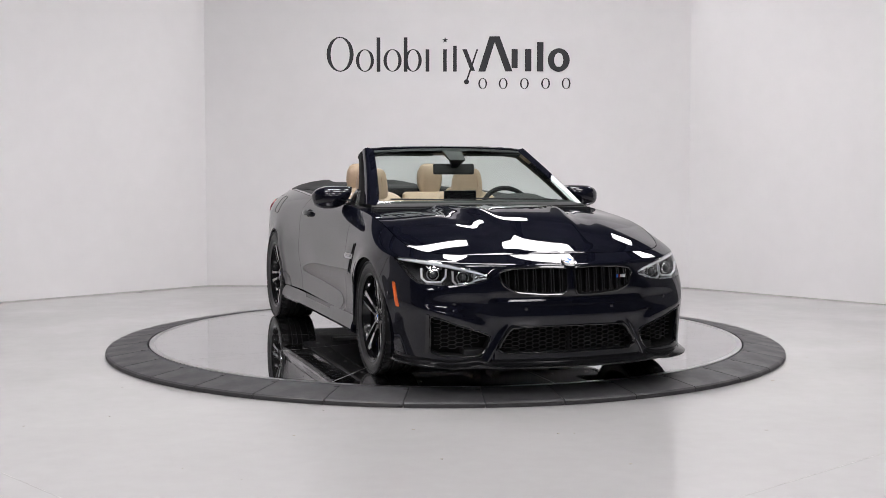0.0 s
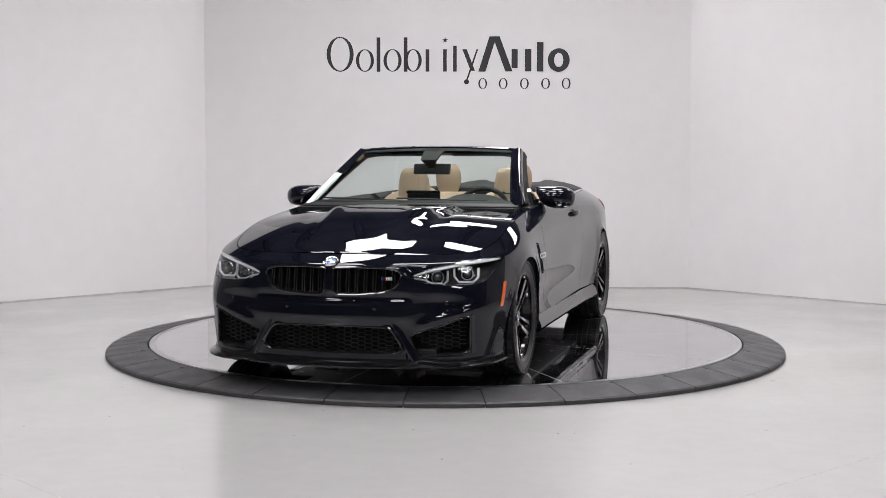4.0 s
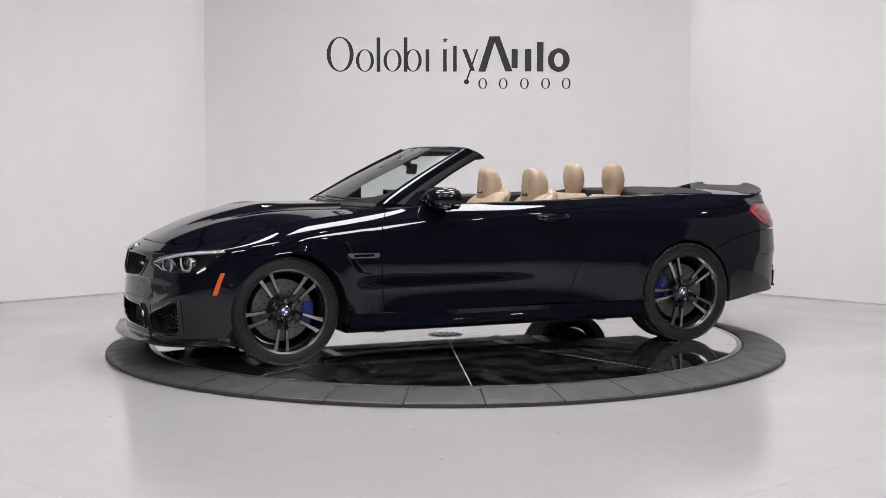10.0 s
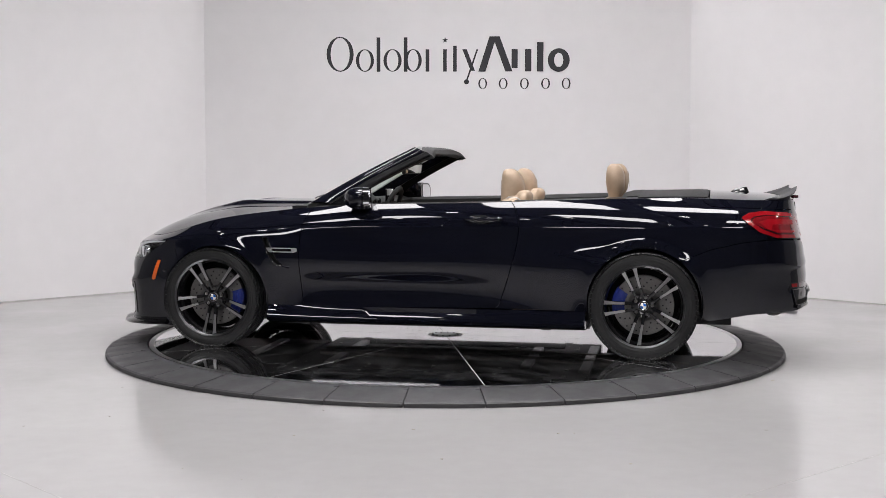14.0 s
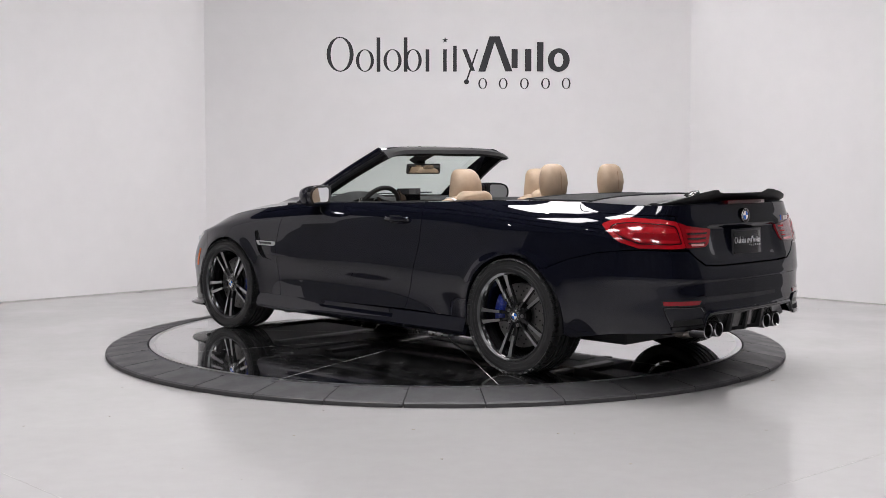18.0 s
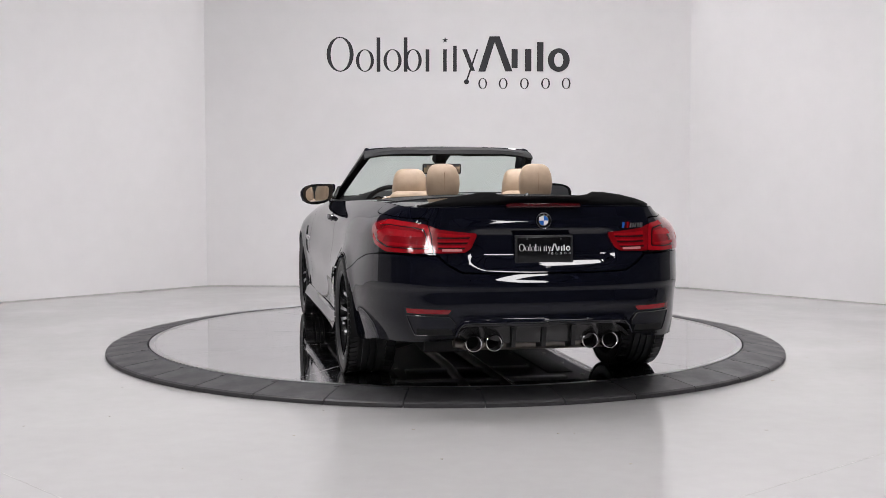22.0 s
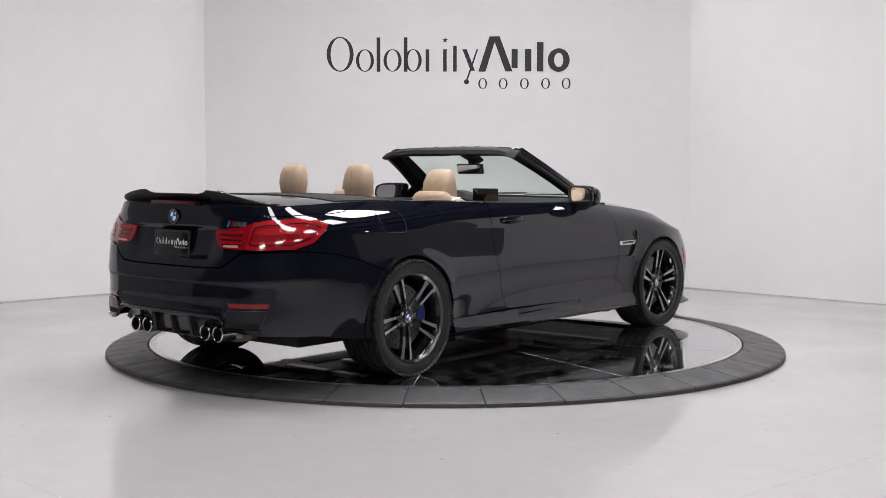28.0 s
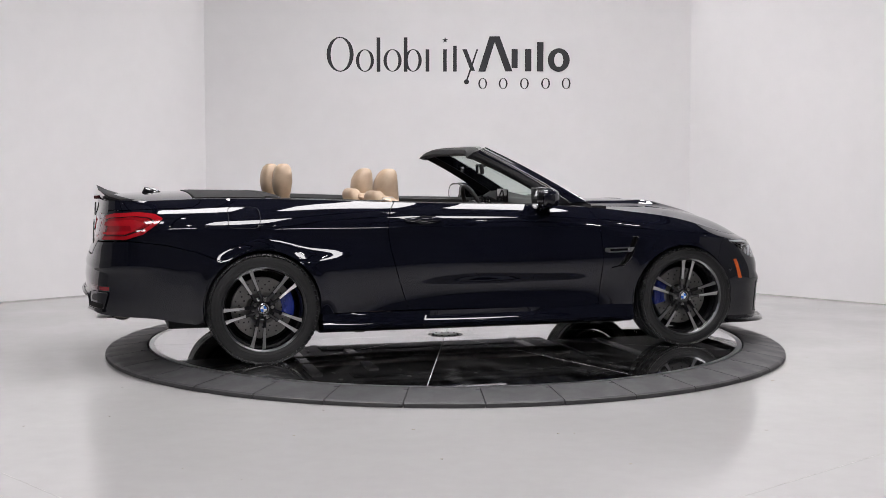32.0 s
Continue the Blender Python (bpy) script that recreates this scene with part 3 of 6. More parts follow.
def rounded(poly, r=0.02, n=4):
    """Round the corners of a flat outline."""
    out = []
    m = len(poly)
    for i in range(m):
        p, a, b = Vector(poly[i]), Vector(poly[i - 1]), Vector(poly[(i + 1) % m])
        d1, d2 = a - p, b - p
        k = min(r, d1.length * 0.45, d2.length * 0.45)
        s, e = p + d1.normalized() * k, p + d2.normalized() * k
        for j in range(n + 1):
            t = j / n
            q = s * (1 - t) ** 2 + p * 2 * t * (1 - t) + e * t * t
            out.append((q.x, q.y))
    return out


def curve2(pts, n=8):
    """A smooth open line through flat points."""
    p = np.array(pts, float)
    t = np.concatenate([[0], np.cumsum(np.linalg.norm(np.diff(p, axis=0), axis=1))])
    f = spline(t, p)
    q = f(np.linspace(0, t[-1], n * (len(pts) - 1) + 1))
    return [tuple(map(float, a)) for a in q]


def area2(poly):
    return 0.5 * sum(a[0] * b[1] - b[0] * a[1] for a, b in zip(poly, poly[1:] + poly[:1]))


def inset(poly, d):
    """Move an outline inwards by d."""
    if area2(poly) < 0:
        poly = poly[::-1]
    out = []
    m = len(poly)
    for i in range(m):
        p = Vector(poly[i])
        e1, e2 = p - Vector(poly[i - 1]), Vector(poly[(i + 1) % m]) - p
        if e1.length < 1e-9 or e2.length < 1e-9:
            continue
        n1, n2 = Vector((-e1.y, e1.x)).normalized(), Vector((-e2.y, e2.x)).normalized()
        n = n1 + n2
        if n.length < 1e-6:
            continue
        n = n / max(n.length_squared / 2, 0.5)
        q = p + n * d
        out.append((q.x, q.y))
    return out


def inside(px, py, poly):
    c = np.zeros(len(px), bool)
    m = len(poly)
    for i in range(m):
        (x0, y0), (x1, y1) = poly[i], poly[(i + 1) % m]
        if y0 == y1:
            continue
        cond = (y0 > py) != (y1 > py)
        c ^= cond & (px < (x1 - x0) * (py - y0) / (y1 - y0) + x0)
    return c


def panel(surface, outline, holes=(), step=0.03, gap=0.0022, lift=0.0, thick=0.018, edge=0.012, mirror=False, both=False, shape=None, hole_thick=None):
    """A sheet-metal panel cut from a surface: flat outline and holes in its own (u, v), with turned-in edges.
    mirror: the other side of the car; both: this half and its mirror in one mesh; shape(p, n): moves points (relief)."""
    outs = [inset(dense(outline, edge), gap)] + [inset(dense(h, edge), -0.001) for h in holes]
    loops, verts, edges = [], [], []
    for o in outs:
        base = len(verts)
        verts += [Vector(p) for p in o]
        edges += [(base + i, base + (i + 1) % len(o)) for i in range(len(o))]
    lo = np.min(np.array(outs[0]), 0)
    hi = np.max(np.array(outs[0]), 0)
    gx, gy = np.meshgrid(np.arange(lo[0] + step * .5, hi[0], step), np.arange(lo[1] + step * .5, hi[1], step), indexing="ij")
    gx, gy = gx.ravel(), gy.ravel()
    keep = inside(gx, gy, outs[0])
    for h in outs[1:]:
        keep &= ~inside(gx, gy, h)
    gx, gy = gx[keep], gy[keep]
    bp = np.array([p for o in outs for p in o])
    if len(gx):
        near = np.min((gx[:, None] - bp[None, :, 0]) ** 2 + (gy[:, None] - bp[None, :, 1]) ** 2, axis=1)
        ok = near > (step * 0.45) ** 2
        gx, gy = gx[ok], gy[ok]
    verts += [Vector((a, b)) for a, b in zip(gx, gy)]
    v2, e2, f2, ov, oe, of = delaunay_2d_cdt(verts, edges, [], 0, 1e-7)
    P = np.array([tuple(v) for v in v2])
    tri = np.array([f for f in f2 if len(f) == 3])
    cen = P[tri].mean(1)
    ok = inside(cen[:, 0], cen[:, 1], outs[0])
    for h in outs[1:]:
        ok &= ~inside(cen[:, 0], cen[:, 1], h)
    tri = tri[ok]
    pos = surface.at(P[:, 0], P[:, 1])
    nor = surface.normal(P[:, 0], P[:, 1])
    if shape:
        e = 0.004
        pos2 = shape(pos, nor)
        px, py = surface.at(P[:, 0] + e, P[:, 1]), surface.at(P[:, 0], P[:, 1] + e)
        mx, my = surface.at(P[:, 0] - e, P[:, 1]), surface.at(P[:, 0], P[:, 1] - e)
        dx, dy = shape(px, nor) - shape(mx, nor), shape(py, nor) - shape(my, nor)
        nn = np.cross(dx, dy)
        nn /= np.linalg.norm(nn, axis=1)[:, None] + 1e-12
        nn *= np.sign((nn * nor).sum(1))[:, None]
        pos, nor = pos2, nn
    pos = pos + nor * lift
    if both:
        mid = np.abs(pos[:, 1]) < 0.007
        pos[mid, 1] = 0
        nor[mid, 1] = 0
        nor /= np.linalg.norm(nor, axis=1)[:, None]
    V, N, F = list(map(tuple, pos)), list(map(tuple, nor)), []
    for a, b, c in tri:
        n = np.cross(pos[b] - pos[a], pos[c] - pos[a])
        F.append((a, b, c) if n @ nor[a] > 0 else (a, c, b))
    # turned-in rim along every free edge
    count = {}
    for a, b, c in F:
        for e in ((a, b), (b, c), (c, a)):
            count[e] = count.get(e, 0) + 1
    free = [e for e in count if (e[1], e[0]) not in count]
    top, low = {}, {}
    for i in {i for e in free for i in e}:
        top[i] = len(V)
        V.append(V[i])
        N.append((0, 0, 0))
        low[i] = len(V)
        V.append(tuple(pos[i] - nor[i] * thick))
        N.append((0, 0, 0))
    for a, b in free:
        if both and abs(pos[a][1]) < 0.006 and abs(pos[b][1]) < 0.006:
            continue
        F.append((top[b], top[a], low[a], low[b]))
    V, N = np.array(V, float), np.array(N, float)
    if mirror or both:
        V2, N2 = V * (1, -1, 1), N * (1, -1, 1)
        F2 = [tuple(f[::-1]) for f in F]
        if mirror:
            V, N, F = V2, N2, F2
        else:
            k = len(V)
            V, N = np.concatenate([V, V2]), np.concatenate([N, N2])
            F = F + [tuple(i + k for i in f) for f in F2]
    me = bpy.data.meshes.new("panel")
    me.from_pydata([tuple(v) for v in V], [], [tuple(int(i) for i in f) for f in F])
    me.update()
    me.shade_smooth()
    me.normals_split_custom_set_from_vertices([tuple(n) for n in N])
    return me


def snap_centre(poly):
    """Pull marks next to the nose's or tail's middle on to it."""
    return [(0.0 if u < 0.012 else (SKIN.umax if u > SKIN.umax - 0.012 else u), v) for u, v in poly]


FRONT_AXLE, REAR_AXLE = 1.406, -1.406
ARCH_F, ARCH_R = (1.375, 0.322, 0.349), (-1.408, 0.340, 0.349)
CLEFT = 0.0022


def edge_top(x0, x1, n=16):
    """Marks along the top edge of the skin."""
    return [(SKIN.find(("t", x0 + (x1 - x0) * i / n))) for i in range(n + 1)]


def ease(t):
    t = np.clip(t, 0, 1)
    return t * t * (3 - 2 * t)


def relief_side(p, n):
    """Pressed lines of the flank: sill crease, shoulder line, flares round the wheels."""
    x, z = p[:, 0], p[:, 2]
    out = p.copy()
    # hollow above the sill in the doors, fading at the ends
    w = np.exp(-((z - 0.43) / 0.08) ** 2) * ease((1.05 - x) / 0.5) * ease((x + 1.05) / 1.2)
    out[:, 1] -= 0.008 * w
    # shoulder crease, rising to the rear
    zc = 0.795 + 0.03 * np.clip((0.7 - x) / 2.4, 0, 1)
    d = z - zc
    k = np.clip((0.95 - x) / 0.4, 0, 1) * np.clip((x + 2.1) / 0.35, 0, 1)
    out[:, 1] += k * 0.004 * np.exp(-np.abs(d) / 0.03)
    # fuller flank below the shoulder, and full corners under the lamps
    sg = np.where(p[:, 1] < 0, -1.0, 1.0)
    amp = .008 * ease((x + 1.1) / 1.1) * ease((1.15 - x) / .3)
    out[:, 1] += sg * amp * np.exp(-((z - .60) / .10) ** 2)
    amp = np.interp(x, (1.60, 1.72, 1.98, 2.08), (0, .008, .010, 0))
    out[:, 1] += sg * amp * np.exp(-((z - .46) / .09) ** 2)
    # wheel flares
    for cx, cz, r in (ARCH_F, ARCH_R):
        q = np.hypot(x - cx, z - cz) - r
        out[:, 1] += 0.009 * np.exp(-(np.clip(q, 0, 1) / 0.05) ** 2) * np.clip((z - 0.1) / 0.2, 0, 1)
    return out


def relief_front(p, n):
    """The front bumper's modelling: a full band over the middle opening, hollows beside it, a brow over each outer opening."""
    out = relief_side(p, n)
    y, z = np.abs(p[:, 1]), p[:, 2]
    k = np.clip((p[:, 0] - 1.85) / 0.12, 0, 1)
    band = np.exp(-((z - 0.395) / 0.04) ** 2) * np.clip((0.50 - y) / 0.12, 0, 1)
    hollow = np.exp(-((y - 0.60) / 0.13) ** 2 - ((z - 0.475) / 0.038) ** 2)
    zb = 0.298 + (y - 0.43) * 0.32
    brow = np.exp(-((z - zb - 0.035) / 0.024) ** 2) * np.clip((y - 0.44) / 0.06, 0, 1) * np.clip((0.80 - y) / 0.06, 0, 1)
    under = np.exp(-((z - 0.500) / 0.018) ** 2) * np.clip((0.46 - y) / 0.06, 0, 1)
    pillar = np.exp(-((y - 0.405 + (z - 0.25) * 0.55) / 0.018) ** 2) * np.clip((0.37 - z) / 0.04, 0, 1)
    out[:, 0] += k * (0.012 * band - 0.016 * hollow + 0.011 * brow - 0.010 * under + 0.014 * pillar)
    return out


def relief_rear(p, n):
    """The rear bumper: a crease under the boot lid and a lip that follows the lower cut-out."""
    out = relief_side(p, n)
    y, z = np.abs(p[:, 1]), p[:, 2]
    k = np.clip((-1.95 - p[:, 0]) / 0.15, 0, 1)
    shelf = 1.2 * np.exp(-((z - 0.590) / np.where(z > .590, 0.040, 0.020)) ** 2)
    hollow = np.exp(-((z - 0.455) / 0.035) ** 2) * np.clip((0.62 - y) / 0.2, 0, 1)
    zl = np.where(y < 0.40, 0.40, 0.40 - (y - 0.40) * 0.55)
    lip = np.exp(-((z - zl) / 0.012) ** 2) * np.clip((0.46 - y) / 0.04, 0, 1)
    out[:, 0] -= k * (0.006 * shelf - 0.004 * hollow + 0.016 * lip)
    return out


def body_panels(car):
    def pair(name, outline, mat=PAINT, label="", **kw):
        obs = []
        for mir in (False, True):
            obs.append(part(name, panel(SKIN, outline, mirror=mir, **kw), mat, car, label))
        return obs

    # front wings
    door_front = [("s", .800, .67), ("s", .792, .453), ("s", .772, .285)]
    top = edge_top(1.715, .735)
    tip = SKIN.find(("s", 1.70, .708))
    a = marks(*arc(*ARCH_F, 187, 44))
    wing = [tip] + top + curve2([top[-1]] + marks(("s", .775, .84), *door_front), 6)[1:] + marks(("s", .775, .275), ("s", 1.02, .275)) + a[1:]
    vent = gill_outline()
    global WINGS
    WINGS = pair("front_wing", wing, holes=[vent], shape=relief_side, step=0.015)
    # doors
    rear_line = [("s", -.600, .93), ("s", -.628, .818), ("s", -.620, .71), ("s", -.565, .495), ("s", -.505, .318)]
    front = curve2([SKIN.find(("t", .735))] + marks(("s", .775, .84), *door_front), 6)
    rear = curve2([SKIN.find(("t", -.575))] + marks(*rear_line), 6)
    door = front[::-1] + edge_top(.735, -.575)[1:] + rear[1:] + marks(("s", -.48, .30))
    global DOORS
    DOORS = pair("door", door, shape=relief_side, step=0.015)
    # rear quarters
    a = marks(*arc(*ARCH_R, 8, 128))
    bl = marks(("s", -1.80, .685), ("s", -1.98, .728), ("s", -2.07, .738))
    split = marks(("r", .575, .745), ("r", .585, .84), ("r", .595, .93))
    clam = marks(("s", -1.77, .970), ("s", -1.81, .948), ("s", -1.90, .940), ("s", -2.08, .935)) + marks(("r", .63, .930), ("r", .595, .925))
    quarter = marks(("s", -.48, .30)) + rear[::-1] + edge_top(-.575, -1.755, 20)[1:] + clam + split[:2][::-1] + bl[::-1] + a[::-1] + marks(("s", -1.063, .29))
    global QUARTERS
    QUARTERS = pair("rear_quarter", quarter, shape=relief_side, step=0.015)
    # front bumper with nose panel
    a = marks(*arc(*ARCH_F, 44, -38))
    lamp = headlamp_outline()
    topedge = edge_top(2.079, 1.712, 30)
    low = [SKIN.find(("f", y, .160)) for y in (.78, .70, .6, .45, .3, .15, 0.0)]
    bumper = snap_centre([(0.0, SKIN.vmax)] + topedge[1:] + [tip] + a + low)
    kid = kidney_outline()
    mid = [(max(u, 0.0), v) for u, v in centre_intake_outline()]
    side = side_intake_outline()
    # the middle opening touches the symmetry line: cut it as a notch of the outline
    bumper = bumper[:-1] + [SKIN.find(("f", 0.0, .160))] + mid
    bumper = snap_centre(bumper)
    part("front_bumper", panel(SKIN, bumper, holes=[lamp, kid, side], both=True, gap=0.0, shape=relief_front, step=0.014), PAINT, car)
    # rear bumper
    a = marks(*arc(*ARCH_R, 128, 192))
    low = [SKIN.find(("s", -1.80, .245)), SKIN.find(("s", -2.05, .285))] + [SKIN.find(("r", y, z)) for y, z in ((.66, .30), (.56, .31), (.50, .335), (.45, .375), (.40, .385), (.2, .385), (0, .385))]
    upper = [SKIN.find(("r", y, z)) for y, z in ((0, .648), (.3, .648), (.44, .655), (.50, .69), (.553, .738))]
    rb = snap_centre(bl[::-1] + a + low + upper)
    part("rear_bumper", panel(SKIN, rb, both=True, shape=relief_rear, step=0.018), PAINT, car)
    # boot lid's rear face
    lid = [SKIN.find(("r", y, z)) for y, z in ((0, .653), (.3, .653), (.435, .66), (.495, .695), (.55, .745))] + split[:2] + clam[::-1] + edge_top(-1.755, -2.20, 14)
    lid += [(SKIN.find(("r", y, .99))[0], SKIN.vmax) for y in (.55, .45, .36, .25, .12)] + [(SKIN.umax, SKIN.vmax)]
    part("boot_lid", panel(SKIN, snap_centre(lid), both=True, shape=relief_lid, step=0.014), PAINT, car)


def relief_lid(p, n):
    """The shallow hollow in which the plate sits, under a soft ledge."""
    out = p.copy()
    y, z = np.abs(p[:, 1]), p[:, 2]

    def ease(a):
        a = np.clip(a, 0, 1)
        return a * a * (3 - 2 * a)
    w = ease((0.40 - y) / 0.10) * ease((z - 0.650) / 0.10) * ease((0.880 - z) / 0.035)
    out[:, 0] += 0.015 * w
    out[:, 0] -= 0.006 * np.exp(-((z - 0.885) / 0.022) ** 2) * ease((0.55 - y) / 0.15)
    return out


GILL = (("s", 1.057, .732), ("s", 1.020, .731), ("s", .985, .655), ("s", .948, .590), ("s", .914, .549), ("s", .945, .544), ("s", .985, .580), ("s", 1.017, .635))


def gill_outline():
    return rounded(marks(*GILL), .008)


def headlamp_outline():
    m = marks(("f", .435, .622), ("f", .437, .603), ("f", .50, .578), ("f", .60, .566), ("f", .70, .566), ("s", 1.945, .572), ("s", 1.885, .600),
              ("s", 1.80, .655), ("s", 1.735, .690), ("s", 1.722, .700), ("s", 1.80, .700), ("s", 1.88, .697), ("f", .66, .684), ("f", .55, .660))
    return rounded(m, .02)


def kidney_outline():
    return rounded(marks(("f", .020, .655), ("f", .16, .660), ("f", .30, .655), ("f", .375, .640), ("f", .390, .615), ("f", .365, .560), ("f", .30, .525), ("f", .15, .512), ("f", .042, .512), ("f", .026, .53)), .025)


MID_INTAKE = ((0.0, .203), (.20, .203), (.36, .204), (.400, .226), (.385, .265), (.345, .325), (.325, .340), (.15, .344), (0.0, .345))
SIDE_INTAKE = ((.432, .296), (.50, .322), (.60, .352), (.69, .388), (.735, .400), (.735, .212), (.69, .192), (.49, .186), (.455, .23))


def centre_intake_outline():
    return marks(*[("f", y, z) for y, z in MID_INTAKE])


def side_intake_outline():
    return rounded(marks(*[("f", y, z) for y, z in SIDE_INTAKE]), .015)


# ------------------------------------------------------------------ bonnet and deck
EDGE = SKIN.grid[:, -1, :]
_front = EDGE[EDGE[:, 0] > 0.60]
_o = np.argsort(_front[:, 0])
EDGE_X, EDGE_Y, EDGE_Z = _front[_o, 0], _front[_o, 1], _front[_o, 2]
CROWN = spline((.55, .75, .958, 1.17, 1.362, 1.585, 1.789, 1.95, 2.03, 2.085), (.958, .958, .958, .957, .950, .917, .858, .790, .750, .722))


def hood_z(x, y):
    ye = np.interp(x, EDGE_X, EDGE_Y, right=0.001)
    ye = np.maximum(ye, 0.02)
    ze = np.interp(x, EDGE_X, EDGE_Z)
    c = CROWN(x)
    k = np.clip(np.abs(y) / ye, 0, 1.2)
    z = c - (c - ze) * k ** 2.8
    # power dome with soft flanks, and a low groove outside it
    yd = 0.20 + 0.17 * np.clip((2.0 - x) / 1.2, 0, 1)
    d = (np.abs(y) - yd) / 0.012
    fade = np.clip((2.0 - x) / 0.45, 0, 1) * np.clip((x - 0.6) / 0.1, 0, 1)
    z = z - fade * 0.019 / (1 + np.exp(-np.clip(d, -30, 30))) * (1 - k ** 6)
    z = z + 0.012 * np.exp(-((np.abs(y) - yd + .03) / .05) ** 2) * np.exp(-((x - 1.40) / .12) ** 2)
    d2 = (np.abs(y) - yd - 0.11) / 0.06
    z = z - fade * 0.007 * np.exp(-d2 * d2)
    return z


HOOD = Sheet(hood_z)


def hood_outline():
    x = np.concatenate([np.linspace(.70, 1.9, 22), np.linspace(1.92, 2.079, 22)])
    side = [(float(a), float(np.interp(a, EDGE_X, EDGE_Y))) for a in x]
    rear = [(.70 + 0.20 * (1 - (t / .77) ** 2), t) for t in np.linspace(0.0, .72, 16)]
    return [(p[0], p[1]) for p in rear] + side + [(2.079, 0.0)]


def bonnet(car):
    out = hood_outline()
    hood = part("bonnet", panel(HOOD, out, both=True, gap=0.003, step=0.022), PAINT, car)
    return hood


_back = EDGE[(EDGE[:, 0] < -0.5)]
_o2 = np.argsort(_back[:, 0])
BACK_X, BACK_Y, BACK_Z = _back[_o2, 0], _back[_o2, 1], _back[_o2, 2]


def deck_z(x, y):
    ye = np.maximum(np.interp(x, BACK_X, BACK_Y), 0.05)
    ze = np.interp(x, BACK_X, BACK_Z)
    k = np.clip(np.abs(y) / ye, 0, 1.1)
    c = np.interp(x, (-2.36, -2.2, -2.0, -1.75, -1.3, -0.6), (.995, 1.012, 1.022, 1.030, 1.020, .995))
    return c - (c - ze) * k ** 3


DECK = Sheet(deck_z)


def deck(car):
    xs = np.linspace(-2.345, -1.80, 26)
    side = [(float(a), float(np.interp(a, BACK_X, BACK_Y))) for a in xs]
    fr = [(-1.80 - 0.02 * (1 - t), .66 * t) for t in (1.0, .8, .6, .4, .2, 0.0)]
    out = [(-2.345, 0.0)] + side + fr[1:]
    part("boot_lid_top", panel(DECK, out, both=True, step=0.035), PAINT, car)
    # folded-roof cover, cloth-dark, between the rear seats and the boot
    xs = np.linspace(-1.79, -1.36, 16)
    side = [(float(a), float(np.interp(a, BACK_X, BACK_Y)) - 0.035) for a in xs]
    out = [(-1.81, 0.0)] + [(-1.81, .3)] + side + [(-1.36, .3), (-1.36, 0.0)]
    part("roof_cover", panel(DECK, out, both=True, step=0.04, lift=0.004), CLOTH, car, "black folded-roof cover panel")
    # painted shoulders beside it
    for mir in (False, True):
        xs = np.linspace(-1.80, -0.58, 30)
        o = [(float(a), float(np.interp(a, BACK_X, BACK_Y))) for a in xs]
        i = [(float(a), float(np.interp(a, BACK_X, BACK_Y)) - 0.035) for a in xs[::-1]]
        part("shoulder_panel", panel(DECK, o + i, mirror=mir, step=0.02, gap=0.001), PAINT, car)


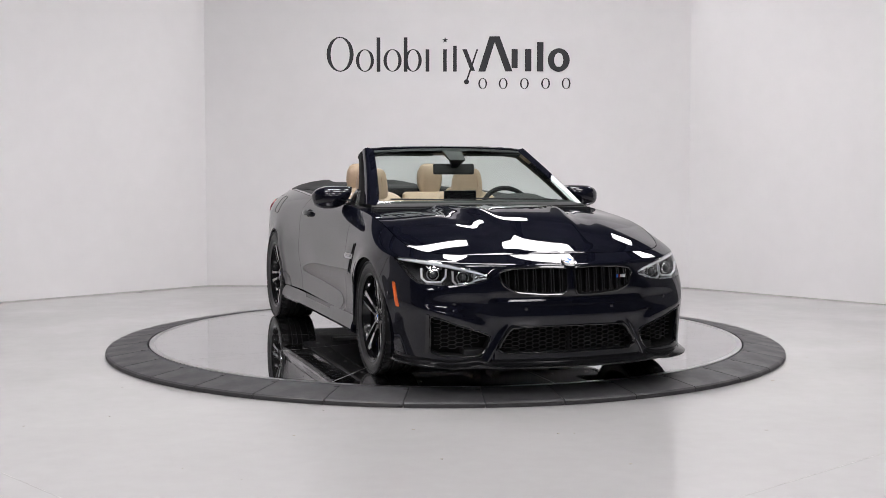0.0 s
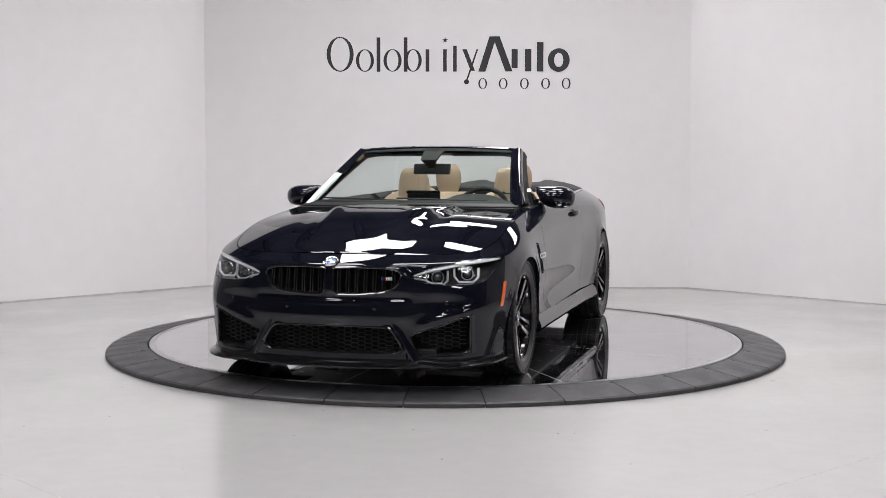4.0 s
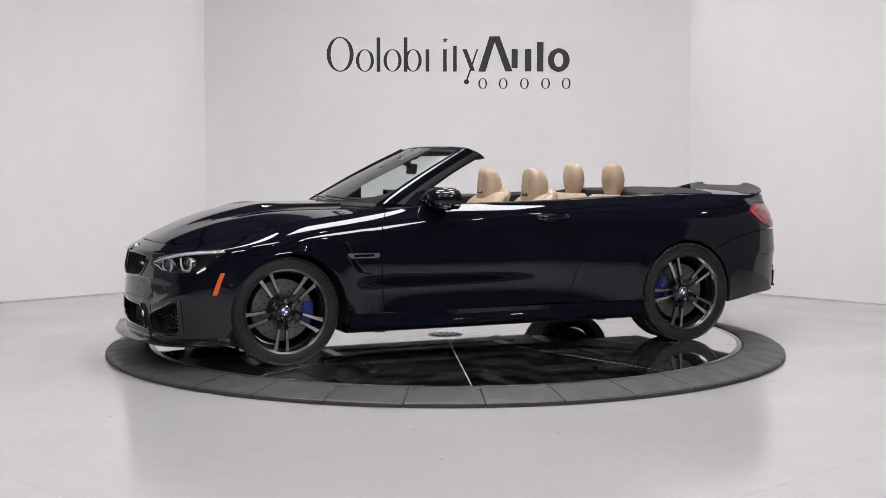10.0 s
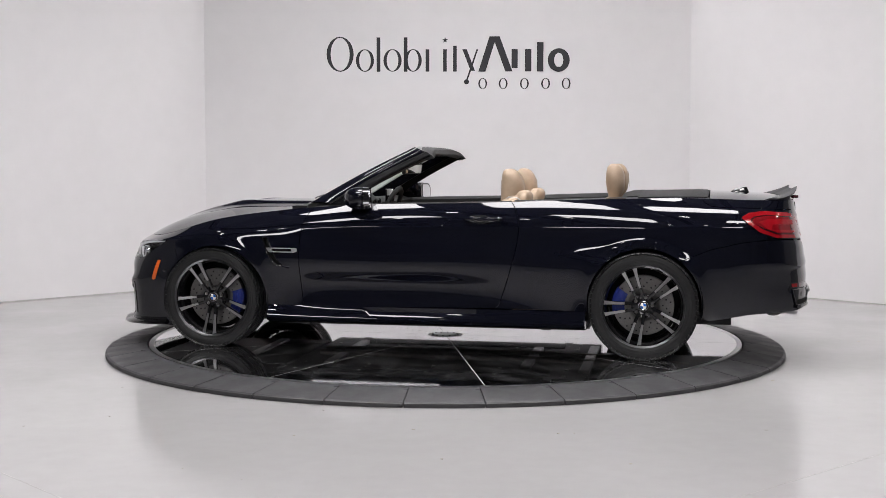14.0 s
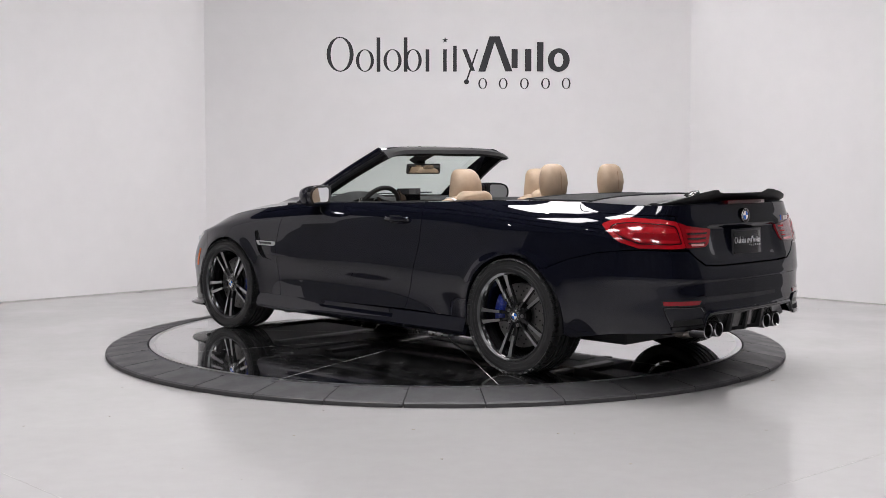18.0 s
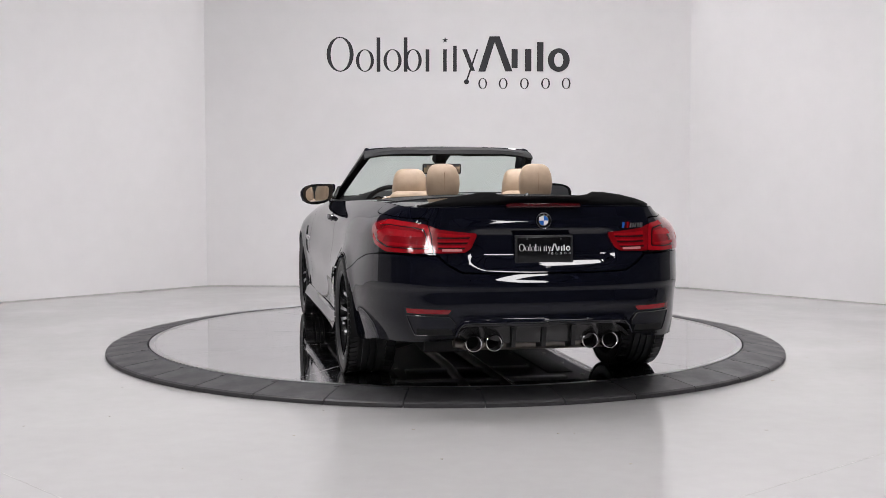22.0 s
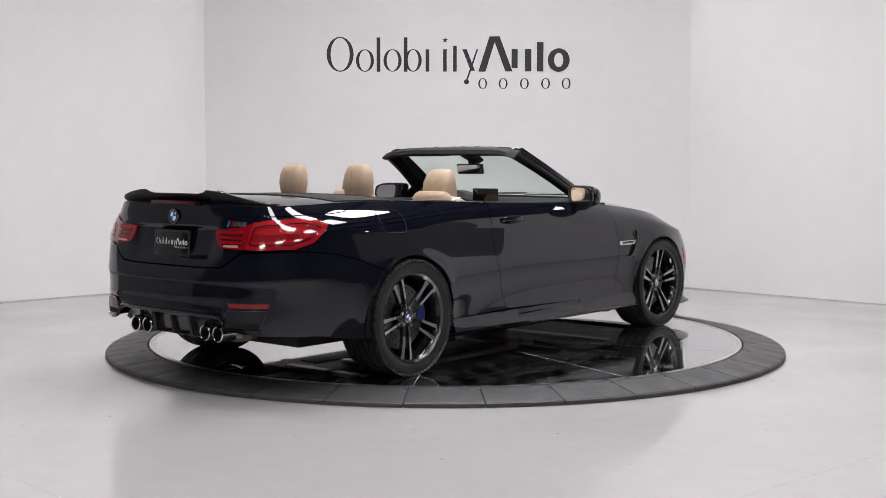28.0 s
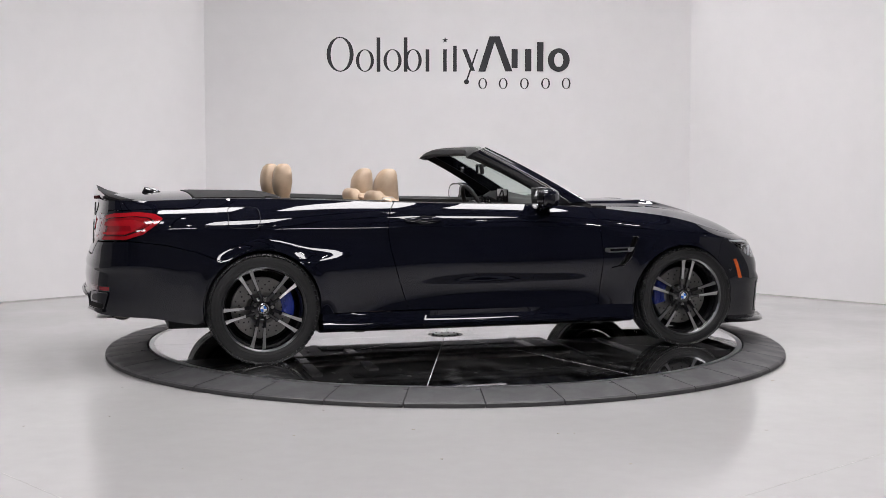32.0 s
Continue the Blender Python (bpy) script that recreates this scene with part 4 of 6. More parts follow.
# ------------------------------------------------------------------ wheels
def wheel(car, name, r_tyre, width, x, side, out_face, phase, caliper_at, z):
    """An alloy wheel with its tyre and brake; built about the hub, its outer face towards +y."""
    hub = new(name)
    hub.parent = car
    hub.matrix_basis = pose(x, side * out_face, z, 0, 0, 0 if side > 0 else 180)
    w = width
    # tyre: outer sidewall at y = 0.03
    o = 0.035
    R = r_tyre
    prof = [(.252, o - .015), (.257, o - .004), (.268, o), (.276, o + .003), (.278, o + .0015), (R - .042, o + .004), (R - .039, o + .002), (R - .034, o + .0025), (R - .018, o - .004), (R - .012, o - .018), (R - .009, o - .034)]
    yb = o - w
    t0, t1 = o - .034, yb + .034
    for g in (.2, .4, .6, .8):
        c = t0 + (t1 - t0) * g
        prof += [(R - (.009 if g == .2 else 0), c + .0075), (R - .010, c + .006), (R - .010, c - .006), (R - (.009 if g == .8 else 0), c - .0075)]
    prof += [(R - .009, t1), (R - .012, yb + .018), (R - .018, yb + .004), (R - .035, yb - .002), (.268, yb), (.252, yb + .015)]
    bm = bmesh.new()
    lathe(bm, prof, 96)
    tyre = part("tyre", bm, TYRE, hub)
    # shoulder blocks of the tread
    bm = bmesh.new()
    for k in range(64):
        a = 2 * math.pi * k / 64
        for yy in (t0 + .004, t1 - .004):
            m = Matrix.Rotation(-a, 4, "Y") @ Matrix.Translation((R - 0.0045, yy, 0))
            box(bm, -.0065, .0046, -.022, .022, -.0135, .0135, 0, m @ Matrix.Rotation(radians(14 if yy > (t0 + t1) / 2 else -14), 4, "X"))
            m2 = Matrix.Rotation(-a, 4, "Y") @ Matrix.Translation((R - .0125, yy + (.027 if yy > (t0 + t1) / 2 else -.027), 0)) @ Matrix.Rotation(radians(-38 if yy > (t0 + t1) / 2 else 38), 4, "Z")
            box(bm, -.004, .0035, -.010, .010, -.013, .013, 0, m2)
    tagged(part("tread_block", bm, TYRE, tyre, smooth=False), kind="stuff")
    # raised lettering bars on the sidewall
    bm = bmesh.new()
    for a0 in (60, 240):
        for k in range(7):
            a = radians(a0 + k * 5)
            m = Matrix.Rotation(-a, 4, "Y") @ Matrix.Translation((R - .048, o + .001, 0))
            box(bm, -.007, .007, -.001, .0018, -.0075, .0075, 0, m)
    tagged(part("sidewall_mark", bm, TYRE, tyre, smooth=False), kind="stuff")
    # rim barrel
    bm = bmesh.new()
    lathe(bm, [(.243, o - .012), (.256, o - .001), (.257, o - .008), (.247, o - .016), (.236, o - .03), (.226, o - .07), (.222, yb + .03), (.250, yb + .004), (.250, yb + .01)], 72)
    part("rim", bm, RIMBLACK, hub)
    bm = bmesh.new()
    lathe(bm, [(.2435, o - .012), (.2475, o - .0065), (.2555, o + .0005), (.2575, o - .004)], 72)
    part("rim_lip", bm, RIMLIP, hub)
    # five twin spokes
    for k in range(5):
        a = radians(phase + 72 * k)
        for sd in (1, -1):
            bm = bmesh.new()
            secs = []
            for r, off, hw, yf, dep in ((.040, .0165, .0105, -.014, .03), (.085, .0215, .0100, -.006, .03), (.112, .0240, .0100, -.002, .029), (.15, .0270, .0106, .003, .028), (.205, .0325, .0122, .010, .026), (.232, .0365, .0145, .013, .028), (.247, .0390, .0185, .014, .03)):
                c = off * sd
                tilt = .0045 * r / .246
                lo, hi = (tilt if sd < 0 else 0), (tilt if sd > 0 else 0)
                secs.append([(r, yf - lo - .004, c - hw), (r, yf - lo, c - hw + .0025), (r, yf - hi, c + hw - .0025), (r, yf - hi - .004, c + hw), (r, yf - dep, c + hw * .8), (r, yf - dep, c - hw * .8)])
            loft(bm, secs)
            bmesh.ops.rotate(bm, verts=bm.verts, cent=(0, 0, 0), matrix=Matrix.Rotation(-a, 3, "Y"))
            sp = part("spoke", bm, RIM, hub, angle=25)
            sp.data.materials.append(RIMBLACK)
            for p in sp.data.polygons:
                p.material_index = 0 if p.normal.y > 0.6 and math.hypot(p.center.x, p.center.z) > .105 else 1
    # hub, bolts and cap
    bm = bmesh.new()
    lathe(bm, [(.0001, -.010), (.034, -.010), (.036, -.012), (.066, -.016), (.074, -.022), (.076, -.06), (.0001, -.06)], 40)
    part("hub_face", bm, RIMBLACK, hub)
    for k in range(5):
        a = radians(phase + 36 + 72 * k)
        bm = bmesh.new()
        lathe(bm, [(.0001, -.012), (.006, -.012), (.0095, -.008), (.0105, -.012), (.0105, -.03)], 10, "y", (.055 * math.cos(a), 0, .055 * math.sin(a)))
        part("wheel_bolt", bm, STEEL, hub)
    roundel(hub, .032, Matrix.Translation((0, -.008, 0)) @ Matrix.Rotation(radians(-90), 4, "X"))
    # brake disc with drilled holes, caliper
    bm = bmesh.new()
    lathe(bm, [(.075, -.075), (.095, -.072), (.098, -.068), (.186, -.068), (.188, -.072), (.188, -.095), (.098, -.095)], 64)
    disc = part("brake_disc", bm, STEEL, hub)
    bm = bmesh.new()
    for k in range(48):
        a = 2 * math.pi * k / 48
        r = (.118, .142, .166)[k % 3]
        lathe(bm, [(.0001, -.0675), (.0055, -.0675), (.0055, -.069)], 8, "y", (r * math.cos(a), 0, r * math.sin(a)))
    tagged(part("drill_hole", bm, SEAM, disc, smooth=False), kind="stuff")
    bm = bmesh.new()
    lathe(bm, [(.118, -.056), (.126, -.050), (.150, -.048), (.156, -.053), (.176, -.053), (.182, -.048), (.194, -.052), (.196, -.11), (.118, -.11)], 14, "y", (0, 0, 0), caliper_at - 25, caliper_at + 25)
    bmesh.ops.holes_fill(bm, edges=bm.edges, sides=20)
    bmesh.ops.bevel(bm, geom=[e for e in bm.edges if e.is_manifold and e.calc_face_angle(0) > 0.6], offset=.004, segments=2, affect="EDGES")
    cal = part("caliper", bm, BLUE, hub, "blue brake caliper")
    for da in (-17, 0, 17):
        a = radians(caliper_at + da)
        bm = bmesh.new()
        lathe(bm, [(.0001, -.045), (.011, -.045), (.013, -.047), (.0135, -.056)], 14, "y", (.139 * math.cos(a), 0, .139 * math.sin(a)))
        part("piston_cap", bm, BLUE, cal)
    # backing shield, and a black disc added to darken the inside of the barrel
    bm = bmesh.new()
    lathe(bm, [(.0001, -.115), (.20, -.115), (.215, -.125), (.0001, -.13)], 40)
    part("brake_shield", bm, VOID, hub)
    bm = bmesh.new()
    lathe(bm, [(.0001, yb + .05), (.205, yb + .05), (.216, yb + .058), (.216, yb + .066), (.0001, yb + .066)], 40)
    part("upright", bm, VOID, hub)
    return hub


def roundel(parent, r, m):
    """Round badge: black ring, silver edge, quartered white and blue; faces its own +z."""
    bm = bmesh.new()
    lathe(bm, [(r * .62, .0022), (r * .78, .0032), (r * .88, .0029), (r * .96, .002), (r, .0), (r, -.006), (r * .3, -.006)], 32, "z")
    ring = part("badge_ring", bm, GLOSS, parent)
    ring.matrix_basis = m
    bm = bmesh.new()
    lathe(bm, [(r * .92, .0028), (r * 1.0, .0034), (r * 1.04, -.003)], 32, "z")
    lathe(bm, [(r * .60, .0024), (r * .64, .003), (r * .66, .0022)], 32, "z")
    part("badge_edge", bm, CHROME, ring)
    for col, starts in ((EMBLUE, (0, 180)), (WHITE, (90, 270))):
        bm = bmesh.new()
        for s in starts:
            lathe(bm, [(.0001, r * .120), (r * .2, r * .112), (r * .4, r * .090), (r * .61, r * .054)], 8, "z", (0, 0, 0), s, s + 90)
        part("badge_quarter", bm, col, ring)
    # raised bars in the black ring
    bm = bmesh.new()
    for a in (-38, 0, 38):
        mm = Matrix.Rotation(radians(a), 4, "Z") @ Matrix.Translation((0, r * .8, .0034))
        box(bm, -r * .1, r * .1, -r * .1, r * .1, -.001, .0006, 0, mm)
    part("badge_mark", bm, CHROME, ring, smooth=False)
    return ring


# ------------------------------------------------------------------ fittings on the skin
def on_skin(key, out=0.0, side=1):
    """A point of the skin at a mark, moved outwards."""
    u, v = SKIN.find(key)
    p = SKIN.at([u], [v])
    p = (relief_front if key[0] == "f" else relief_rear if key[0] == "r" and key[2] < .62 else relief_side)(p, None)[0]
    n = SKIN.normal(np.array([u]), np.array([v]))[0]
    q = p + n * out
    return Vector((q[0], q[1] * side, q[2]))


def overlay(name, keys, mat, parent, side, lift=0.003, thick=0.006, r=0.01, label="", step=0.02, raw=None):
    out = rounded(raw or marks(*keys), r)
    form = relief_side
    if all(k[0] == "f" for k in keys):
        form = relief_front
    elif all(k[0] == "r" and k[2] < .62 for k in keys):
        form = relief_rear
    return part(name, panel(SKIN, out, mirror=side < 0, lift=lift, thick=thick, step=step, gap=0.0, shape=form), mat, parent, label)


def recess(name, outline, mat, parent, side, depth, way, shrink=0.9):
    """A dark bowl behind an opening of the skin."""
    o = dense(outline, 0.02)
    p = SKIN.at([a for a, b in o], [b for a, b in o])
    n = SKIN.normal(np.array([a for a, b in o]), np.array([b for a, b in o]))
    p = (relief_front if p[:, 0].mean() > 1.9 else relief_side)(p, n) - n * 0.006
    c = p.mean(0)
    w = np.array(way, float)
    w /= np.linalg.norm(w)
    q = c + (p - c) * shrink + w * depth
    s = np.array([1, side, 1])
    bm = bmesh.new()
    a = [bm.verts.new(v * s) for v in p]
    b = [bm.verts.new(v * s) for v in q]
    m = bm.verts.new((q.mean(0)) * s)
    k = len(a)
    for i in range(k):
        j = (i + 1) % k
        bm.faces.new((a[i], a[j], b[j], b[i]))
        bm.faces.new((b[i], b[j], m))
    return part(name, bm, mat, parent)


def seam(name, keys, parent, side, r=0.0022, mat=SEAM, out=0.0005, closed=True, round_r=0.02):
    o = dense(rounded(marks(*keys), round_r), 0.012)
    p = SKIN.at([a for a, b in o], [b for a, b in o])
    p = (relief_front if keys[0][0] == "f" else relief_rear if keys[0][0] == "r" else relief_side)(p, None)
    n = SKIN.normal(np.array([a for a, b in o]), np.array([b for a, b in o]))
    p = (p + n * out) * np.array([1, side, 1])
    bm = bmesh.new()
    tube(bm, [tuple(q) for q in p], r, 6, closed)
    return part(name, bm, mat, parent)


def honeycomb(parent, poly, back, side):
    """Honeycomb grille inside an outline of (y, z), set back from the skin; its bars are one moulding."""
    cw, ch = 0.050, 0.0112
    xs, zs = [p[0] for p in poly], [p[1] for p in poly]
    bm = bmesh.new()
    poly_in = inset(poly, -0.004)
    segs = []
    cols, rows = int((max(xs) - min(xs)) / (.75 * cw)) + 3, int((max(zs) - min(zs)) / (2 * ch)) + 3
    for i in range(cols):
        yc = min(xs) + (i - 1) * .75 * cw
        for j in range(rows):
            zc = min(zs) + (j - 1) * 2 * ch + (i % 2) * ch
            left, upper, lower = (yc - .5 * cw, zc), (yc - .27 * cw, zc + ch), (yc - .27 * cw, zc - ch)
            segs += [(left, upper), (left, lower), (upper, (yc + .27 * cw, zc + ch))]
    for a, b in segs:
        m = ((a[0] + b[0]) / 2, (a[1] + b[1]) / 2)
        if not inside(np.array([m[0]]), np.array([m[1]]), poly_in)[0]:
            continue
        pts = []
        for y, z in (a, b):
            pts.append((back(abs(y)), y * side, z))
        d = Vector(pts[1]) - Vector(pts[0])
        if d.length < 1e-4:
            continue
        w = Vector((0, -d.z, d.y)).normalized() * 0.0016
        f = [Vector(p) for p in pts]
        e = Vector((-0.012, 0, 0))
        q = [f[0] + w, f[1] + w, f[1] - w, f[0] - w]
        lo = [bm.verts.new(v) for v in q]
        hi = [bm.verts.new(v + e) for v in q]
        bm.faces.new(lo)
        for i in range(4):
            bm.faces.new((lo[i], lo[(i + 1) % 4], hi[(i + 1) % 4], hi[i]))
    return tagged(part("mesh_grille", bm, MATT, parent, "black honeycomb grille", smooth=False), kind="stuff")


def bars(name, parent, mat, rows, to3, thick=0.001):
    """Unreadable or brand lettering as plain bars: rows of (x0, x1, z0, z1)."""
    bm = bmesh.new()
    for x0, x1, z0, z1 in rows:
        prism(bm, [(x0, z0), (x1, z0), (x1, z1), (x0, z1)], to3, thick)
    return part(name, bm, mat, parent, smooth=False)


# The firm's sign as plain shapes: slim rings and stems, then heavy ones. Units: the sign's width is 1, heights likewise.
def ring_shape(x0, x1, z0, z1, w, h):
    """A flat oval ring as quads: outer and inner half-axes."""
    cx, cz, a, b = (x0 + x1) / 2, (z0 + z1) / 2, (x1 - x0) / 2, (z1 - z0) / 2
    quads = []
    for k in range(24):
        t0, t1 = 2 * math.pi * k / 24, 2 * math.pi * (k + 1) / 24
        quads.append([(cx + a * math.cos(t0), cz + b * math.sin(t0)), (cx + a * math.cos(t1), cz + b * math.sin(t1)),
                      (cx + (a - w) * math.cos(t1), cz + (b - h) * math.sin(t1)), (cx + (a - w) * math.cos(t0), cz + (b - h) * math.sin(t0))])
    return quads


def bar_shape(x0, x1, z0, z1, lean=0.0):
    return [[(x0, z0), (x1, z0), (x1 + lean, z1), (x0 + lean, z1)]]


def sign_shapes():
    """Each entry is one shape, a list of flat quads."""
    s, out = 0.0188, []
    out.append(ring_shape(.000, .112, 0, .143, .0165, .004))
    out.append(ring_shape(.121, .196, 0, .092, .0135, .003))
    out.append(bar_shape(.207, .222, 0, .140))
    out.append(ring_shape(.235, .310, 0, .092, .0135, .003))
    out.append(bar_shape(.319, .334, 0, .140))
    out.append(ring_shape(.322, .393, 0, .092, .0135, .003))
    out.append(bar_shape(.409, .424, 0, .091))
    out.append(bar_shape(.481, .496, 0, .091))
    out.append(bar_shape(.522, .537, 0, .105))
    out.append(bar_shape(.594, .612, .003, .091, -.034))
    out.append(bar_shape(.572, .579, -.045, .091, .046))
    out.append(ring_shape(.566, .588, -.052, -.032, .009, .009))
    # heavy part
    out.append([[(.626, 0), (.655, 0), (.700, .143), (.671, .143)], [(.737, 0), (.766, 0), (.713, .143), (.684, .143)]])
    out.append(bar_shape(.762, .787, .014, .091) + bar_shape(.817, .843, 0, .091))
    out.append(bar_shape(.866, .892, 0, .119))
    out.append(ring_shape(.910, 1.0, -.002, .094, .026, .019))
    # small spaced row
    for x in (.626, .710, .797, .884, .968):
        out.append(ring_shape(x, x + .036, -.072, -.027, .0065, .002))
    return out


SIGN_X0, SIGN_X1, SIGN_Z = -1.202, 1.262, 2.199


def wall_sign():
    sign = tagged(new("wall_sign"), "dark grey wordmark of slim and bold shapes on the white wall", "sign")
    x0, x1, zb = SIGN_X0, SIGN_X1, SIGN_Z
    w = x1 - x0

    def to3(a, b, d):
        # follows the wall, which runs slightly askew
        px = x0 + a * w
        wy = LEFT[1] + (RIGHT[1] - LEFT[1]) * (px - LEFT[0]) / (RIGHT[0] - LEFT[0])
        return (px, wy - 0.005 + d, zb + b * w)
    for quads in sign_shapes():
        bm = bmesh.new()
        for q in quads:
            prism(bm, q, to3, 0.004)
        bmesh.ops.remove_doubles(bm, verts=bm.verts, dist=1e-5)
        part("sign_shape", bm, LETTER, sign, smooth=False)
    bm = bmesh.new()
    cx, cz = .489, .128
    pts = []
    for k in range(10):
        a = math.pi / 2 + k * math.pi / 5
        r = .0125 if k % 2 == 0 else .0050
        pts.append((cx + r * math.cos(a), cz + r * math.sin(a)))
    prism(bm, pts, to3, 0.004)
    part("sign_star", bm, LETTER, sign, smooth=False)


# ------------------------------------------------------------------ front end
def skin_x(y, z):
    u, v = SKIN.find(("f", y, z))
    return float(relief_front(SKIN.at([u], [v]), None)[0][0])


def front_end(car):
    # kidney openings
    for side in (1, -1):
        ko = kidney_outline()
        recess("grille_recess", ko, VOID, car, side, 0.09, (-1, 0, 0), 0.97)
        seam("grille_frame", [("f", .020, .655), ("f", .16, .660), ("f", .30, .655), ("f", .375, .640), ("f", .390, .615), ("f", .365, .560), ("f", .30, .525), ("f", .15, .512), ("f", .042, .512), ("f", .026, .53)],
             car, side, 0.0065, GLOSS, 0.001, round_r=.025)
        for k in range(7):
            yc = .054 + k * .0485
            for dy in (-.007, .007):
                y = yc + dy
                zt = float(np.interp(y, (.03, .16, .30, .375), (.655, .659, .655, .640)))
                zb = float(np.interp(y, (.04, .15, .30, .365, .385), (.513, .513, .525, .56, .60)))
                bm = bmesh.new()
                secs = []
                for i in range(7):
                    z = zb + (zt - zb) * i / 6
                    x = skin_x(y, z) - 0.004
                    secs.append([(x, side * (y - .003), z), (x + .003, side * y, z), (x, side * (y + .003), z), (x - .035, side * (y + .002), z), (x - .035, side * (y - .002), z)])
                loft(bm, secs)
                part("grille_slat", bm, SLAT, car)
    # small striped badge on the left grille
    for k, col in enumerate((EMBLUE, DEEPRED, RED, LAMPWHITE, LAMPWHITE, LAMPWHITE, LAMPWHITE)):
        y = .285 + k * .0085
        bm = bmesh.new()
        x = skin_x(y, .60) + .002
        box(bm, x - .003, x + .001, y, y + (.006 if k < 3 else .0055), .592, .608, .0005)
        part("grille_badge", bm, col, car, smooth=False)
    # badge on the nose
    e = on_skin(("f", 0.0, .683), 0.004)
    n = SKIN.normal(np.array([SKIN.find(("f", 0.0, .683))[0]]), np.array([SKIN.find(("f", 0.0, .683))[1]]))[0]
    m = Vector((n[0], 0, n[2])).to_track_quat("Z", "Y").to_matrix().to_4x4()
    roundel(car, .041, Matrix.Translation(Vector((e.x, 0, e.z))) @ m)
    # middle and outer intakes
    for side in (1, -1):
        recess("intake_recess", centre_intake_outline(), VOID, car, side, 0.10, (-1, 0, 0), 1.0)
        poly = list(MID_INTAKE)
        if side > 0:
            full = poly + [(-y, z) for y, z in poly[::-1] if y > 0]
            honeycomb(car, full, lambda y: 2.15 - 0.30 * y * y, 1)
        recess("intake_recess", side_intake_outline(), VOID, car, side, 0.10, (-1, -.25, 0), 0.97)
        poly = [(.465, .288), (.52, .316), (.60, .338), (.69, .378), (.705, .36), (.69, .245), (.66, .225), (.56, .222), (.50, .24)]
        honeycomb(car, poly, lambda y: 2.150 - 0.32 * y * y, side)
        # upright blade and painted blister over the outer intake
        overlay("intake_blade", [("f", .738, .41), ("f", .752, .41), ("f", .757, .20), ("f", .740, .20)], GLOSS, car, side, 0.004, 0.02, 0.006)
        seam("intake_trim", [("f", y, z) for y, z in SIDE_INTAKE], car, side, 0.005, GLOSS, 0.0, round_r=.015)
        # amber side marker, parking sensor
        overlay("side_marker", [("s", 1.790, .568), ("s", 1.765, .568), ("s", 1.812, .437), ("s", 1.840, .437)], AMBER, car, side, 0.004, 0.01, 0.008, "amber side marker")
        for key in (("s", 1.735, .50), ("f", .25, .44), ("f", .62, .47)):
            p = on_skin(key, 0.001, side)
            d = (on_skin(key, 0.05, side) - p).normalized()
            bm = bmesh.new()
            lathe(bm, [(.0001, .001), (.009, .001), (.0105, 0), (.0105, -.004)], 14, "z")
            ob = part("parking_sensor", bm, GLOSS, car)
            ob.matrix_basis = Matrix.Translation(p) @ d.to_track_quat("Z", "Y").to_matrix().to_4x4()
    # frame of the middle intake
    bm = bmesh.new()
    pts = dense(list(MID_INTAKE[::-1]), 0.02)
    pts = [p for p in pts if p[0] > 0.001]
    loop = [(y, z) for y, z in pts] + [(-y, z) for y, z in pts[::-1]]
    tube(bm, [(skin_x(abs(y), z) + (.001 if abs(y) < .30 else .008), y, z) for y, z in loop], [.005 if abs(y) < .30 or z < .21 else .010 for y, z in loop], 8, True)
    part("intake_trim", bm, GLOSS, car)
    headlamps(car)
    # carbon lip under the bumper
    bm = bmesh.new()
    secs = []
    us = np.linspace(-1, 1, 61)
    ulim = SKIN.find(("s", 1.735, .13))[0]
    for t in us:
        u = abs(t) * ulim
        s = 1 if t >= 0 else -1
        v = SKIN.find(("f", 0.0, .165))[1]
        p = SKIN.at([u], [v])[0]
        n = SKIN.normal(np.array([u]), np.array([v]))[0]
        n = np.array([n[0], n[1], 0]) / np.hypot(n[0], n[1])
        a = abs(t)
        out = 0.078 - 0.054 * a ** 2
        z0 = 0.170
        rise = 0.012 * np.exp(-((a - .47) / .05) ** 2)
        rise = rise + .014 * max(0, a - .6) / .4
        sec = [(p - n * .03, z0), (p + n * .003, z0 + rise), (p + n * .006, .156 + rise), (p + n * (out - .008), .142 + rise * 1.2), (p + n * out, .137 + rise), (p + n * (out - .004), .129 + rise * .6), (p - n * .06, .125), (p - n * .06, .16)]
        secs.append([(q[0], q[1] * s, z) for q, z in sec])
    loft(bm, secs)
    part("front_lip", bm, CARBON, car, "black carbon front splitter")


